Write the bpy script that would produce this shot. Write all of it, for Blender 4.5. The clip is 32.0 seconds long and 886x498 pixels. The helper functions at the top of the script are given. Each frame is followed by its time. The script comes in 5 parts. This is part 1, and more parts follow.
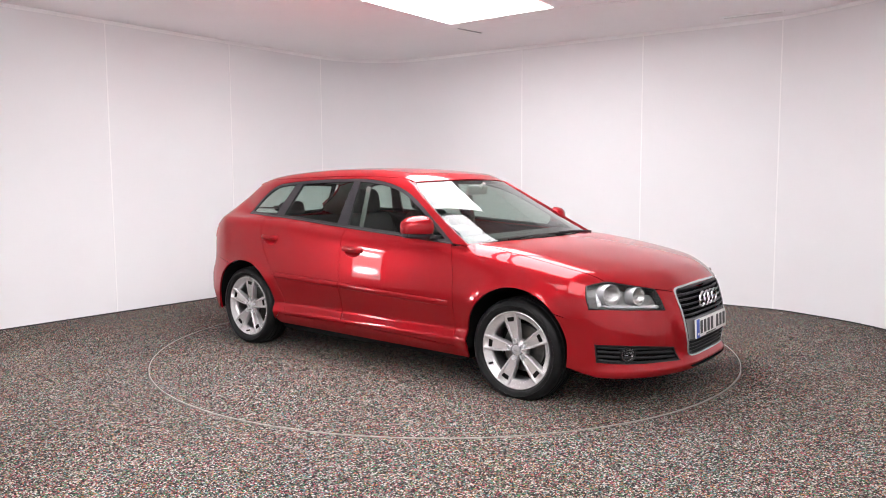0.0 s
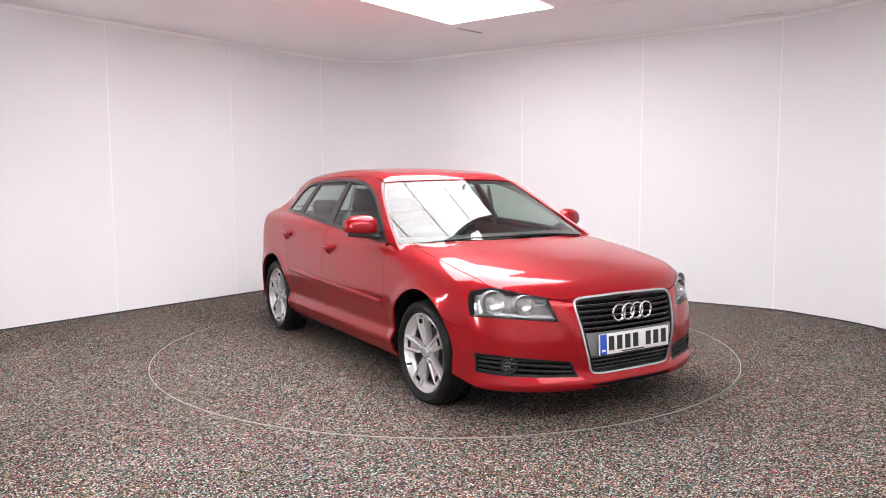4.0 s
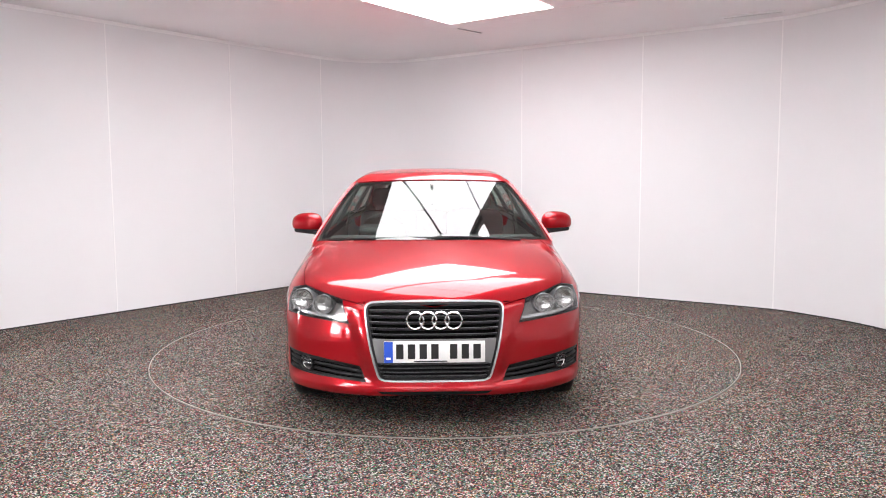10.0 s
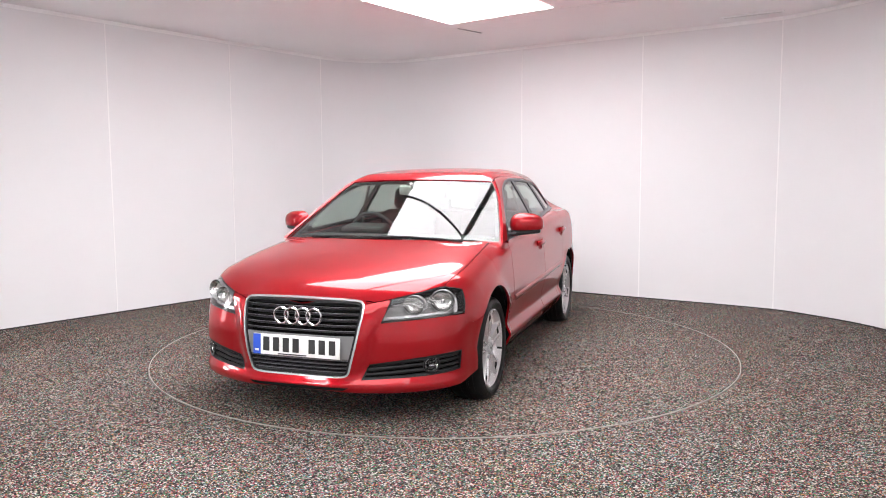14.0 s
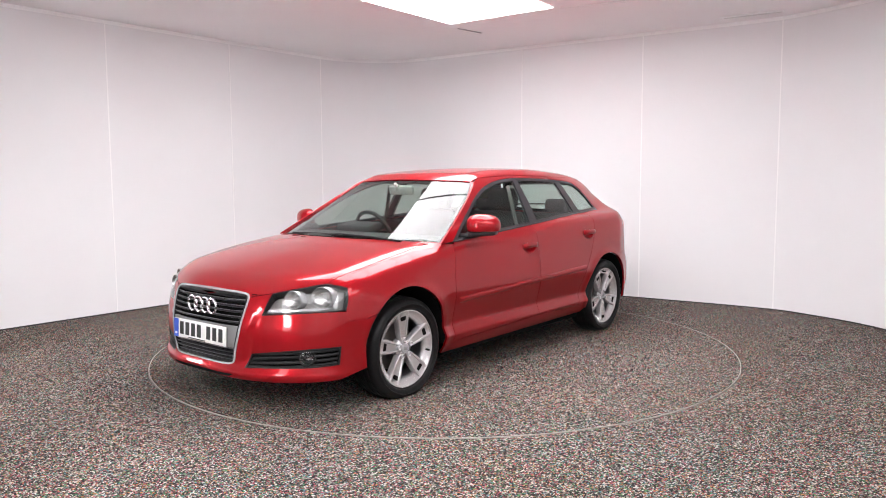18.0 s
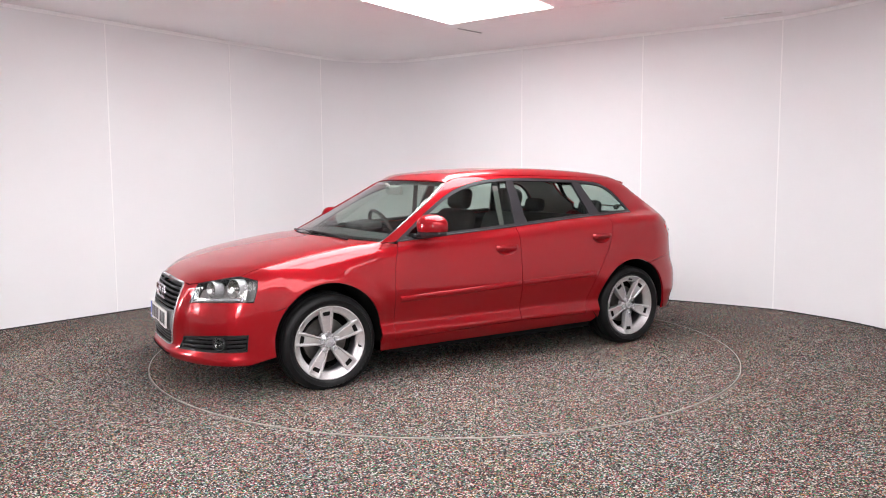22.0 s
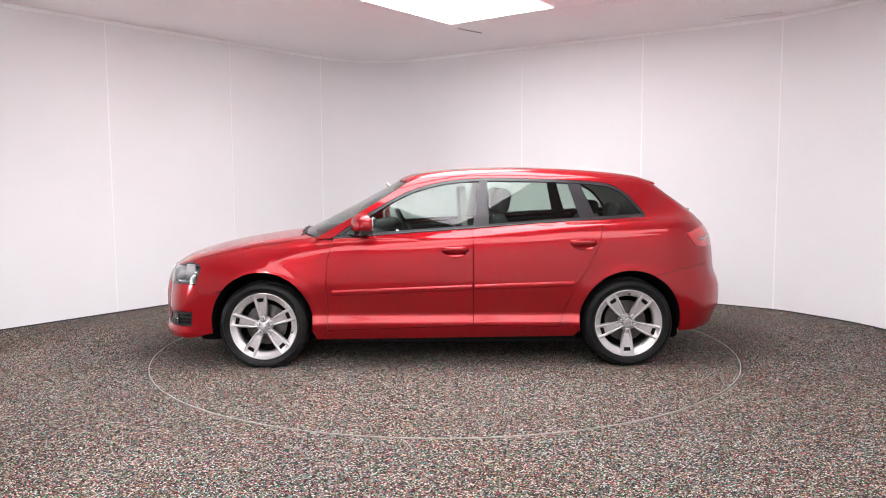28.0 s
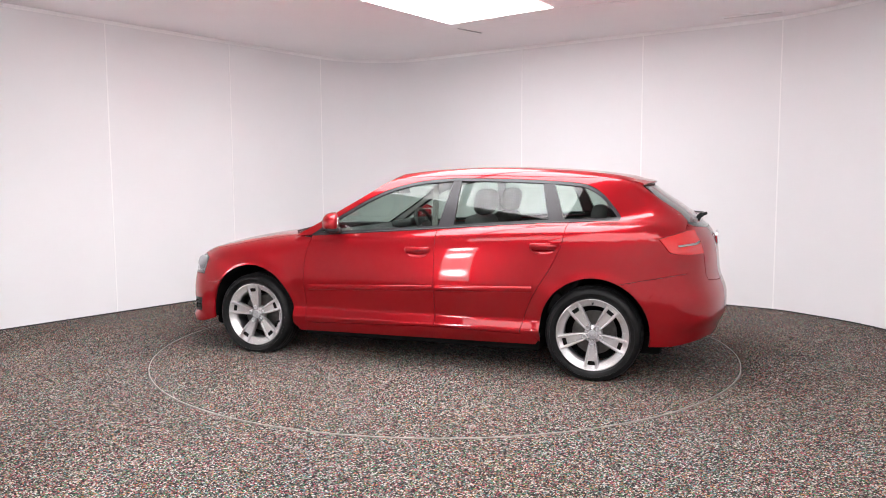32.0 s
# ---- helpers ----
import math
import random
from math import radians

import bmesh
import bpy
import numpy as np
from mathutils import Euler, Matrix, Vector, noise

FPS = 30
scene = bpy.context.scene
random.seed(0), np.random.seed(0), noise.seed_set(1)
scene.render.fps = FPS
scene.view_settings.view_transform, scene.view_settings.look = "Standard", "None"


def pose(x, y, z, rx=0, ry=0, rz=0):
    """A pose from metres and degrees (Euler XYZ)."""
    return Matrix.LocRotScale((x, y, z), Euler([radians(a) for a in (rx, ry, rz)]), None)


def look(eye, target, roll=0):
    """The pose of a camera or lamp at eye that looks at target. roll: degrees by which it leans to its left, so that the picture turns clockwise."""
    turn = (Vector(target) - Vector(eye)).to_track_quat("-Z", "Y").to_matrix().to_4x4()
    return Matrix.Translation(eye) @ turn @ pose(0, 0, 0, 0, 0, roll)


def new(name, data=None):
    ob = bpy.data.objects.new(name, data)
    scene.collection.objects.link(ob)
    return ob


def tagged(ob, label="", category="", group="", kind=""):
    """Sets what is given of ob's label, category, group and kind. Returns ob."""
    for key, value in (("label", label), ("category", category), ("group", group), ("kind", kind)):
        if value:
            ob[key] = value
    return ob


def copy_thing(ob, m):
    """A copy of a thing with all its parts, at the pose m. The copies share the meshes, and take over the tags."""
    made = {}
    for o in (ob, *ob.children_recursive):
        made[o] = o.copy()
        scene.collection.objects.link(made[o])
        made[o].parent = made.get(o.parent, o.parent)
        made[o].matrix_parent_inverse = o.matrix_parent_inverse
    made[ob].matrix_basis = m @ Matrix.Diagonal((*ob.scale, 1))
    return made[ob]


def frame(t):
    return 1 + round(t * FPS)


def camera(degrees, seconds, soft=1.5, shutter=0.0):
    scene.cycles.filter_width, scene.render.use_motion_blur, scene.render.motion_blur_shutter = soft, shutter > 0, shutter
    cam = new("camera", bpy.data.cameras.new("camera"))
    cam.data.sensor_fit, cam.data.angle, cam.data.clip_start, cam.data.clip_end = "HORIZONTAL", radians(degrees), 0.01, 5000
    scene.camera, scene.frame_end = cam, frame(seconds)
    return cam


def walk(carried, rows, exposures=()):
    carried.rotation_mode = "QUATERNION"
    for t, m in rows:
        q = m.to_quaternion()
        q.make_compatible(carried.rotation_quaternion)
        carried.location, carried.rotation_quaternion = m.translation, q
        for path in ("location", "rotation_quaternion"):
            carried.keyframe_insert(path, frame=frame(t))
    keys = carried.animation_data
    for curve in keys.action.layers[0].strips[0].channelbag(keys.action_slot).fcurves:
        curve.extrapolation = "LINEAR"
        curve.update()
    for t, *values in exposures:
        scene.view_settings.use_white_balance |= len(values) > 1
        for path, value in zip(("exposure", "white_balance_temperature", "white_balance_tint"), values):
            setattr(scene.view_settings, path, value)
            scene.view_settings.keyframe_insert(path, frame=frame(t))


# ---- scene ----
# ---- camera: it stands still, the turntable and the car turn ----
cam = camera(61.19, 32.0, soft=1.0)
EYE = (0.0, -5.9335, 1.3176)
CAMERA_POSE = look(EYE, (EYE[0] - 0.0015, EYE[1] + 0.9957, EYE[2] - 0.0931), -0.285)
walk(cam, [(0, CAMERA_POSE), (32, CAMERA_POSE)])

# ---- world, light, exposure ----
world = bpy.data.worlds.new("studio_world")
scene.world = world
world.use_nodes = True
world.node_tree.nodes["Background"].inputs[0].default_value = (0.8, 0.82, 0.85, 1)
world.node_tree.nodes["Background"].inputs[1].default_value = 0.02
scene.view_settings.exposure = 0.05
PANEL_LIGHT = 11.3
# strength of the added panels out of view that brighten the room
FILL_LIGHT = 4.7
STRIP_LIGHT = 90.0


# ---- materials ----
def rgba(c):
    return (c[0], c[1], c[2], 1.0)


def material(name, colour, rough=0.5, metal=0.0, coat=0.0, vary=0.0, scale=20.0, bump=0.0, bump_scale=200.0, spec=0.5):
    m = bpy.data.materials.new(name)
    m.use_nodes = True
    nt = m.node_tree
    b = nt.nodes["Principled BSDF"]
    b.inputs["Base Color"].default_value = rgba(colour)
    b.inputs["Roughness"].default_value = rough
    b.inputs["Metallic"].default_value = metal
    b.inputs["Specular IOR Level"].default_value = spec
    if coat:
        b.inputs["Coat Weight"].default_value = coat
        b.inputs["Coat Roughness"].default_value = 0.02
    tc = nt.nodes.new("ShaderNodeTexCoord")
    if vary:
        n = nt.nodes.new("ShaderNodeTexNoise")
        n.inputs["Scale"].default_value = scale
        n.inputs["Detail"].default_value = 5
        nt.links.new(tc.outputs["Object"], n.inputs["Vector"])
        mr = nt.nodes.new("ShaderNodeMapRange")
        mr.inputs[1].default_value, mr.inputs[2].default_value = 0.25, 0.75
        mr.inputs[3].default_value, mr.inputs[4].default_value = 1 - vary, 1 + vary
        nt.links.new(n.outputs["Fac"], mr.inputs[0])
        mx = nt.nodes.new("ShaderNodeVectorMath")
        mx.operation = "SCALE"
        mx.inputs[0].default_value = colour
        nt.links.new(mr.outputs[0], mx.inputs["Scale"])
        nt.links.new(mx.outputs[0], b.inputs["Base Color"])
        rr = nt.nodes.new("ShaderNodeMapRange")
        rr.inputs[1].default_value, rr.inputs[2].default_value = 0.25, 0.75
        rr.inputs[3].default_value, rr.inputs[4].default_value = max(0.01, rough * (1 - vary)), min(1, rough * (1 + vary))
        nt.links.new(n.outputs["Fac"], rr.inputs[0])
        nt.links.new(rr.outputs[0], b.inputs["Roughness"])
    if bump:
        n2 = nt.nodes.new("ShaderNodeTexNoise")
        n2.inputs["Scale"].default_value = bump_scale
        n2.inputs["Detail"].default_value = 3
        nt.links.new(tc.outputs["Object"], n2.inputs["Vector"])
        bp = nt.nodes.new("ShaderNodeBump")
        bp.inputs["Strength"].default_value = bump
        bp.inputs["Distance"].default_value = 0.002
        nt.links.new(n2.outputs["Fac"], bp.inputs["Height"])
        nt.links.new(bp.outputs["Normal"], b.inputs["Normal"])
    return m


def glowing(name, colour, strength):
    m = bpy.data.materials.new(name)
    m.use_nodes = True
    b = m.node_tree.nodes["Principled BSDF"]
    b.inputs["Base Color"].default_value = rgba((0.8, 0.8, 0.8))
    b.inputs["Emission Color"].default_value = rgba(colour)
    b.inputs["Emission Strength"].default_value = strength
    return m


def lit_tube(name, colour, strength):
    """A frosted lamp cover, brightest along its middle."""
    m = glowing(name, colour, strength)
    nt = m.node_tree
    b = nt.nodes["Principled BSDF"]
    tc = nt.nodes.new("ShaderNodeTexCoord")
    sep = nt.nodes.new("ShaderNodeSeparateXYZ")
    nt.links.new(tc.outputs["Generated"], sep.inputs[0])

    def step(op, a, v):
        k = nt.nodes.new("ShaderNodeMath")
        k.operation = op
        nt.links.new(a, k.inputs[0])
        if isinstance(v, float):
            k.inputs[1].default_value = v
        else:
            nt.links.new(v, k.inputs[1])
        return k.outputs[0]

    sides = []
    for axis, power in (("X", 1.6), ("Z", 0.9)):
        c = step("ABSOLUTE", step("MULTIPLY_ADD", sep.outputs[axis], 2.0), 0.0)
        c.node.inputs[0].links[0].from_node.inputs[2].default_value = -1.0
        c = step("MULTIPLY", step("POWER", c, power), -1.0)
        sides.append(step("ADD", c, 1.0))
    f = step("ADD", step("MULTIPLY", sides[0], sides[1]), 0.03)
    nt.links.new(step("MULTIPLY", f, strength), b.inputs["Emission Strength"])
    return m


def glass(name, tint, gloss_rough=0.0, ior=1.5, faces=1.35):
    m = bpy.data.materials.new(name)
    m.use_nodes = True
    nt = m.node_tree
    nt.nodes.remove(nt.nodes["Principled BSDF"])
    out = nt.nodes["Material Output"]
    tr = nt.nodes.new("ShaderNodeBsdfTransparent")
    tr.inputs[0].default_value = rgba(tint)
    gl = nt.nodes.new("ShaderNodeBsdfGlossy")
    gl.inputs["Roughness"].default_value = gloss_rough
    gl.inputs[0].default_value = (1, 1, 1, 1)
    lw = nt.nodes.new("ShaderNodeLayerWeight")
    lw.inputs[0].default_value = 0.5
    pw = nt.nodes.new("ShaderNodeMath")
    pw.operation = "POWER"
    pw.inputs[1].default_value = 5.0
    nt.links.new(lw.outputs["Facing"], pw.inputs[0])
    fr = nt.nodes.new("ShaderNodeMath")
    fr.operation = "MULTIPLY_ADD"
    f0 = faces * ((ior - 1) / (ior + 1)) ** 2
    fr.inputs[1].default_value, fr.inputs[2].default_value = 1 - f0, f0
    nt.links.new(pw.outputs[0], fr.inputs[0])
    mix = nt.nodes.new("ShaderNodeMixShader")
    nt.links.new(fr.outputs[0], mix.inputs[0])
    nt.links.new(tr.outputs[0], mix.inputs[1])
    nt.links.new(gl.outputs[0], mix.inputs[2])
    nt.links.new(mix.outputs[0], out.inputs[0])
    return m


def speckled_carpet(name, dark=1.0, even=0.0):
    """Loop carpet of mixed dark, grey, beige and faintly coloured flecks about 6 mm across."""
    m = bpy.data.materials.new(name)
    m.use_nodes = True
    nt = m.node_tree
    b = nt.nodes["Principled BSDF"]
    b.inputs["Roughness"].default_value = 0.9
    b.inputs["Specular IOR Level"].default_value = 0.15
    tc = nt.nodes.new("ShaderNodeTexCoord")
    v = nt.nodes.new("ShaderNodeTexVoronoi")
    v.inputs["Scale"].default_value = 165
    nt.links.new(tc.outputs["Object"], v.inputs["Vector"])
    sep = nt.nodes.new("ShaderNodeSeparateColor")
    nt.links.new(v.outputs["Color"], sep.inputs[0])
    ramp = nt.nodes.new("ShaderNodeValToRGB")
    stops = [(0.0, (0.006, 0.006, 0.007)), (0.34, (0.020, 0.019, 0.020)), (0.46, (0.06, 0.055, 0.052)), (0.56, (0.17, 0.155, 0.145)),
             (0.68, (0.48, 0.45, 0.42)), (0.80, (0.30, 0.05, 0.09)), (0.87, (0.05, 0.20, 0.08)), (0.92, (0.36, 0.15, 0.05)), (0.965, (0.06, 0.20, 0.24))]
    cr = ramp.color_ramp
    cr.interpolation = "CONSTANT"
    while len(cr.elements) < len(stops):
        cr.elements.new(0.5)
    for e, (p, c) in zip(cr.elements, stops):
        e.position = p
        mean = (0.105, 0.090, 0.080)
        e.color = rgba([(k * (1 - even) + q * even) * dark for k, q in zip(c, mean)])
    nt.links.new(sep.outputs[0], ramp.inputs[0])
    big = nt.nodes.new("ShaderNodeTexNoise")
    big.inputs["Scale"].default_value = 2.2
    big.inputs["Detail"].default_value = 6
    nt.links.new(tc.outputs["Object"], big.inputs["Vector"])
    mr = nt.nodes.new("ShaderNodeMapRange")
    mr.inputs[1].default_value, mr.inputs[2].default_value = 0.3, 0.7
    mr.inputs[3].default_value, mr.inputs[4].default_value = 0.93, 1.07
    nt.links.new(big.outputs["Fac"], mr.inputs[0])
    sc = nt.nodes.new("ShaderNodeVectorMath")
    sc.operation = "SCALE"
    nt.links.new(ramp.outputs[0], sc.inputs[0])
    nt.links.new(mr.outputs[0], sc.inputs["Scale"])
    # broad warm and cool drifts, as traffic leaves them
    drift = nt.nodes.new("ShaderNodeTexNoise")
    drift.inputs["Scale"].default_value = 0.7
    drift.inputs["Detail"].default_value = 3
    nt.links.new(tc.outputs["Object"], drift.inputs["Vector"])
    spread = nt.nodes.new("ShaderNodeMapRange")
    spread.inputs[1].default_value, spread.inputs[2].default_value = 0.38, 0.66
    nt.links.new(drift.outputs["Fac"], spread.inputs[0])
    tone = nt.nodes.new("ShaderNodeValToRGB")
    tone.color_ramp.elements[0].color = (0.98, 1.0, 1.0, 1)
    tone.color_ramp.elements[1].color = (1.0, 0.955, 0.905, 1)
    nt.links.new(spread.outputs[0], tone.inputs[0])
    tint = nt.nodes.new("ShaderNodeVectorMath")
    tint.operation = "MULTIPLY"
    nt.links.new(sc.outputs[0], tint.inputs[0])
    nt.links.new(tone.outputs[0], tint.inputs[1])
    nt.links.new(tint.outputs[0], b.inputs["Base Color"])
    bp = nt.nodes.new("ShaderNodeBump")
    bp.inputs["Strength"].default_value = 0.6
    bp.inputs["Distance"].default_value = 0.004
    nt.links.new(v.outputs["Distance"], bp.inputs["Height"])
    bp.invert = True
    nt.links.new(bp.outputs["Normal"], b.inputs["Normal"])
    return m


M_PAINT = material("red_metallic_paint", (0.32, 0.006, 0.011), 0.30, 0.5, 0.82, 0.03, 1500, spec=0.0)
M_BLACK = material("black_plastic", (0.012, 0.012, 0.013), 0.45, 0, 0, 0.15, 30, 0.15, 900, spec=0.22)
M_SATIN = material("satin_black_trim", (0.022, 0.021, 0.024), 0.32, 0, 0, 0.1, 20, spec=0.35)
M_RUBBER = material("tyre_rubber", (0.010, 0.010, 0.0105), 0.36, 0, 0, 0.25, 25, 0.2, 500, spec=0.15)
M_ALLOY = material("silver_alloy", (0.60, 0.585, 0.59), 0.27, 0.6, 0.35, 0.02, 300)
M_ALLOY_DARK = material("alloy_barrel", (0.22, 0.22, 0.23), 0.45, 0.8, 0, 0.2, 20)
M_CHROME = material("chrome", (0.8, 0.8, 0.82), 0.08, 1.0)
M_SILVER = material("satin_silver_trim", (0.60, 0.60, 0.61), 0.25, 0.6)
M_STEEL = material("brake_steel", (0.10, 0.095, 0.09), 0.4, 0.7, 0, 0.25, 40)
M_CLOTH = material("dark_seat_cloth", (0.03, 0.03, 0.032), 0.9, 0, 0, 0.25, 60, 0.4, 700)
M_HEADLINER = material("pale_headlining", (0.42, 0.42, 0.40), 0.9, 0, 0, 0.05, 30)
M_BELT = material("seat_belt_webbing", (0.13, 0.127, 0.12), 0.8, 0, 0, 0.05, 80, 0.3, 900)
M_DASH = material("dark_dash_plastic", (0.022, 0.023, 0.025), 0.6, 0, 0, 0.15, 50, 0.3, 600)
M_GLASS = glass("tinted_window_glass", (0.64, 0.74, 0.69))
M_SIDEGLASS = glass("tinted_side_glass", (0.62, 0.72, 0.67), 0.0, 1.5, 0.85)
M_LENS = glass("clear_lens", (0.93, 0.94, 0.94), 0.0, 1.4)
M_REDLENS = material("red_lamp_lens", (0.66, 0.009, 0.011), 0.10, 0, 0.8)
M_WALL = material("white_wall_board", (0.81, 0.806, 0.82), 0.75, 0, 0, 0.012, 1.3, spec=0.25)
M_SEAM = material("white_joint_strip", (0.92, 0.915, 0.92), 0.5, 0, 0, 0.02, 3)
M_CEILING = material("white_ceiling_paint", (0.89, 0.875, 0.885), 0.7, 0, 0, 0.02, 1.1)
M_CARPET = speckled_carpet("speckled_carpet", 0.96, 0.05)
M_RING = material("pale_metal_edge", (0.34, 0.32, 0.29), 0.45, 0.3, 0, 0.1, 9)
M_PANEL = glowing("lit_diffuser", (1.0, 0.976, 1.0), PANEL_LIGHT)
M_FILL = glowing("added_fill_diffuser", (1.0, 0.976, 1.0), FILL_LIGHT)
M_STRIP = lit_tube("lit_tube", (1.0, 0.976, 1.0), STRIP_LIGHT)
M_SOFT = glowing("soft_lit_front", (1.0, 0.97, 0.98), 4.0)
M_FRAME = material("white_lamp_frame", (0.7, 0.7, 0.7), 0.4)
M_JOINT = material("dark_lamp_joint", (0.10, 0.10, 0.105), 0.5)
M_MIRROR = material("mirror_glass", (0.9, 0.9, 0.9), 0.01, 1.0)
M_PLATE = material("white_plate_face", (0.78, 0.78, 0.76), 0.3, 0, 0, 0.02, 12)
M_BLUE = material("blue_band", (0.02, 0.08, 0.5), 0.3)
M_INK = material("black_ink", (0.012, 0.012, 0.012), 0.4)
M_REFLECTOR = material("lamp_reflector", (0.50, 0.495, 0.49), 0.26, 1.0, 0, 0.02, 40, 1.0, 70)
M_LAMPGREY = material("lamp_bezel_grey", (0.30, 0.30, 0.31), 0.35, 0.3)
M_HOUSING = material("lamp_housing_grey", (0.17, 0.17, 0.172), 0.4, 0.1)
M_LAMPDARK = material("lamp_inner_grey", (0.19, 0.185, 0.18), 0.4, 0.1)
M_CAP = material("wheel_cap_silver", (0.38, 0.38, 0.39), 0.35, 0.5)
# near-black for underbody and liners, and for shade painted into gaps and slots
M_DARK = material("black_lining_and_shade", (0.006, 0.006, 0.006), 0.95, spec=0.08)


# ---- mesh helpers ----
def link_mesh(name, verts, faces, mat, parent=None, label="", smooth=False):
    me = bpy.data.meshes.new(name)
    me.from_pydata([tuple(v) for v in verts], [], faces)
    me.materials.append(mat)
    if smooth:
        me.polygons.foreach_set("use_smooth", [True] * len(me.polygons))
    me.update()
    ob = new(name, me)
    if parent is not None:
        ob.parent = parent
    if label:
        tagged(ob, label)
    return ob


def part(name, bm, mat, parent, label="", smooth=True, angle=35):
    bmesh.ops.recalc_face_normals(bm, faces=bm.faces[:])
    me = bpy.data.meshes.new(name)
    if smooth:
        for f in bm.faces:
            f.smooth = True
        for e in bm.edges:
            if len(e.link_faces) == 2 and e.calc_face_angle() > radians(angle):
                e.smooth = False
    bm.to_mesh(me)
    bm.free()
    me.materials.append(mat)
    ob = new(name, me)
    if parent is not None:
        ob.parent = parent
    if label:
        tagged(ob, label)
    return ob


def bm_box(sx, sy, sz, at=(0, 0, 0), rot=(0, 0, 0), bevel=0.0, seg=2, bm=None):
    b = bmesh.new()
    bmesh.ops.create_cube(b, size=1)
    bmesh.ops.scale(b, vec=(sx, sy, sz), verts=b.verts)
    if bevel:
        bmesh.ops.bevel(b, geom=b.edges[:] + b.verts[:], offset=bevel, segments=seg, affect="EDGES", profile=0.5)
    bmesh.ops.transform(b, matrix=pose(*at, *rot), verts=b.verts)
    return join(bm, b)


def join(bm, b):
    if bm is None:
        return b
    tmp = bpy.data.meshes.new("tmp")
    b.to_mesh(tmp)
    b.free()
    bm.from_mesh(tmp)
    bpy.data.meshes.remove(tmp)
    return bm


def bm_lathe(profile, n=48, closed=False, bm=None, m=None):
    """Turn (radius, y) pairs about the y axis."""
    b = bmesh.new()
    rings = []
    for r, y in profile:
        rings.append([b.verts.new((r * math.cos(2 * math.pi * i / n), y, r * math.sin(2 * math.pi * i / n))) for i in range(n)])
    k = len(rings)
    for j in range(k if closed else k - 1):
        a, c = rings[j], rings[(j + 1) % k]
        for i in range(n):
            b.faces.new((a[i], a[(i + 1) % n], c[(i + 1) % n], c[i]))
    if m is not None:
        bmesh.ops.transform(b, matrix=m, verts=b.verts)
    return join(bm, b)


def bm_tube(points, r, n=10, bm=None, closed=False):
    """A round bar along points."""
    b = bmesh.new()
    pts = [Vector(p) for p in points]
    rings = []
    k = len(pts)
    for i, p in enumerate(pts):
        if closed:
            d = pts[(i + 1) % k] - pts[i - 1]
        else:
            d = pts[min(i + 1, k - 1)] - pts[max(i - 1, 0)]
        q = d.to_track_quat("Z", "Y")
        rr = r[i] if isinstance(r, (list, tuple)) else r
        rings.append([b.verts.new(p + q @ Vector((rr * math.cos(2 * math.pi * j / n), rr * math.sin(2 * math.pi * j / n), 0))) for j in range(n)])
    for i in range(k if closed else k - 1):
        a, c = rings[i], rings[(i + 1) % k]
        for j in range(n):
            b.faces.new((a[j], a[(j + 1) % n], c[(j + 1) % n], c[j]))
    if not closed:
        b.faces.new(rings[0])
        b.faces.new(rings[-1][::-1])
    return join(bm, b)


def bm_prism(outline, y0, y1, bm=None, m=None):
    """An (x, z) outline drawn out from y0 to y1."""
    b = bmesh.new()
    lo = [b.verts.new((p[0], y0, p[1])) for p in outline]
    hi = [b.verts.new((p[0], y1, p[1])) for p in outline]
    b.faces.new(lo[::-1])
    b.faces.new(hi)
    n = len(outline)
    for i in range(n):
        b.faces.new((lo[i], lo[(i + 1) % n], hi[(i + 1) % n], hi[i]))
    if m is not None:
        bmesh.ops.transform(b, matrix=m, verts=b.verts)
    return join(bm, b)


def spline(points):
    """A smooth natural cubic through (x, y) pairs, straight beyond its ends."""
    xs, ys = np.array(sorted(points), float).T
    n, h = len(xs), np.diff(xs)
    a, r = np.eye(n), np.zeros(n)
    for i in range(1, n - 1):
        a[i, i - 1:i + 2] = h[i - 1], 2 * (h[i - 1] + h[i]), h[i]
        r[i] = 6 * ((ys[i + 1] - ys[i]) / h[i] - (ys[i] - ys[i - 1]) / h[i - 1])
    m = np.linalg.solve(a, r)
    s0 = (ys[1] - ys[0]) / h[0] - h[0] * m[1] / 6
    s1 = (ys[-1] - ys[-2]) / h[-1] + h[-1] * m[-2] / 6

    def f(x):
        x = np.asarray(x, float)
        c = np.clip(x, xs[0], xs[-1])
        i = np.clip(np.searchsorted(xs, c) - 1, 0, n - 2)
        t, u = c - xs[i], xs[i + 1] - c
        v = (m[i] * u ** 3 + m[i + 1] * t ** 3) / (6 * h[i]) + (ys[i] / h[i] - m[i] * h[i] / 6) * u + (ys[i + 1] / h[i] - m[i + 1] * h[i] / 6) * t
        return v + s0 * np.minimum(x - xs[0], 0) + s1 * np.maximum(x - xs[-1], 0)

    return f


# ---- room ----
CEIL = 2.86
ROOM = [(-3.93, 0.60), (-3.25, 1.49), (-2.43, 2.55), (-1.80, 3.36), (-1.52, 3.70), (-1.20, 3.93), (-0.80, 4.03), (-0.40, 3.94), (-0.05, 3.72),
        (0.45, 3.38), (1.05, 2.97), (2.12, 2.26), (3.26, 1.47), (3.52, 1.10), (3.72, 0.70), (3.83, 0.25), (3.88, -0.3), (3.88, -5.6), (3.5, -6.8), (2.4, -7.3),
        (-3.4, -7.3), (-4.7, -6.7), (-5.15, -5.4), (-5.15, -1.6), (-5.0, -0.9), (-4.6, -0.28)]


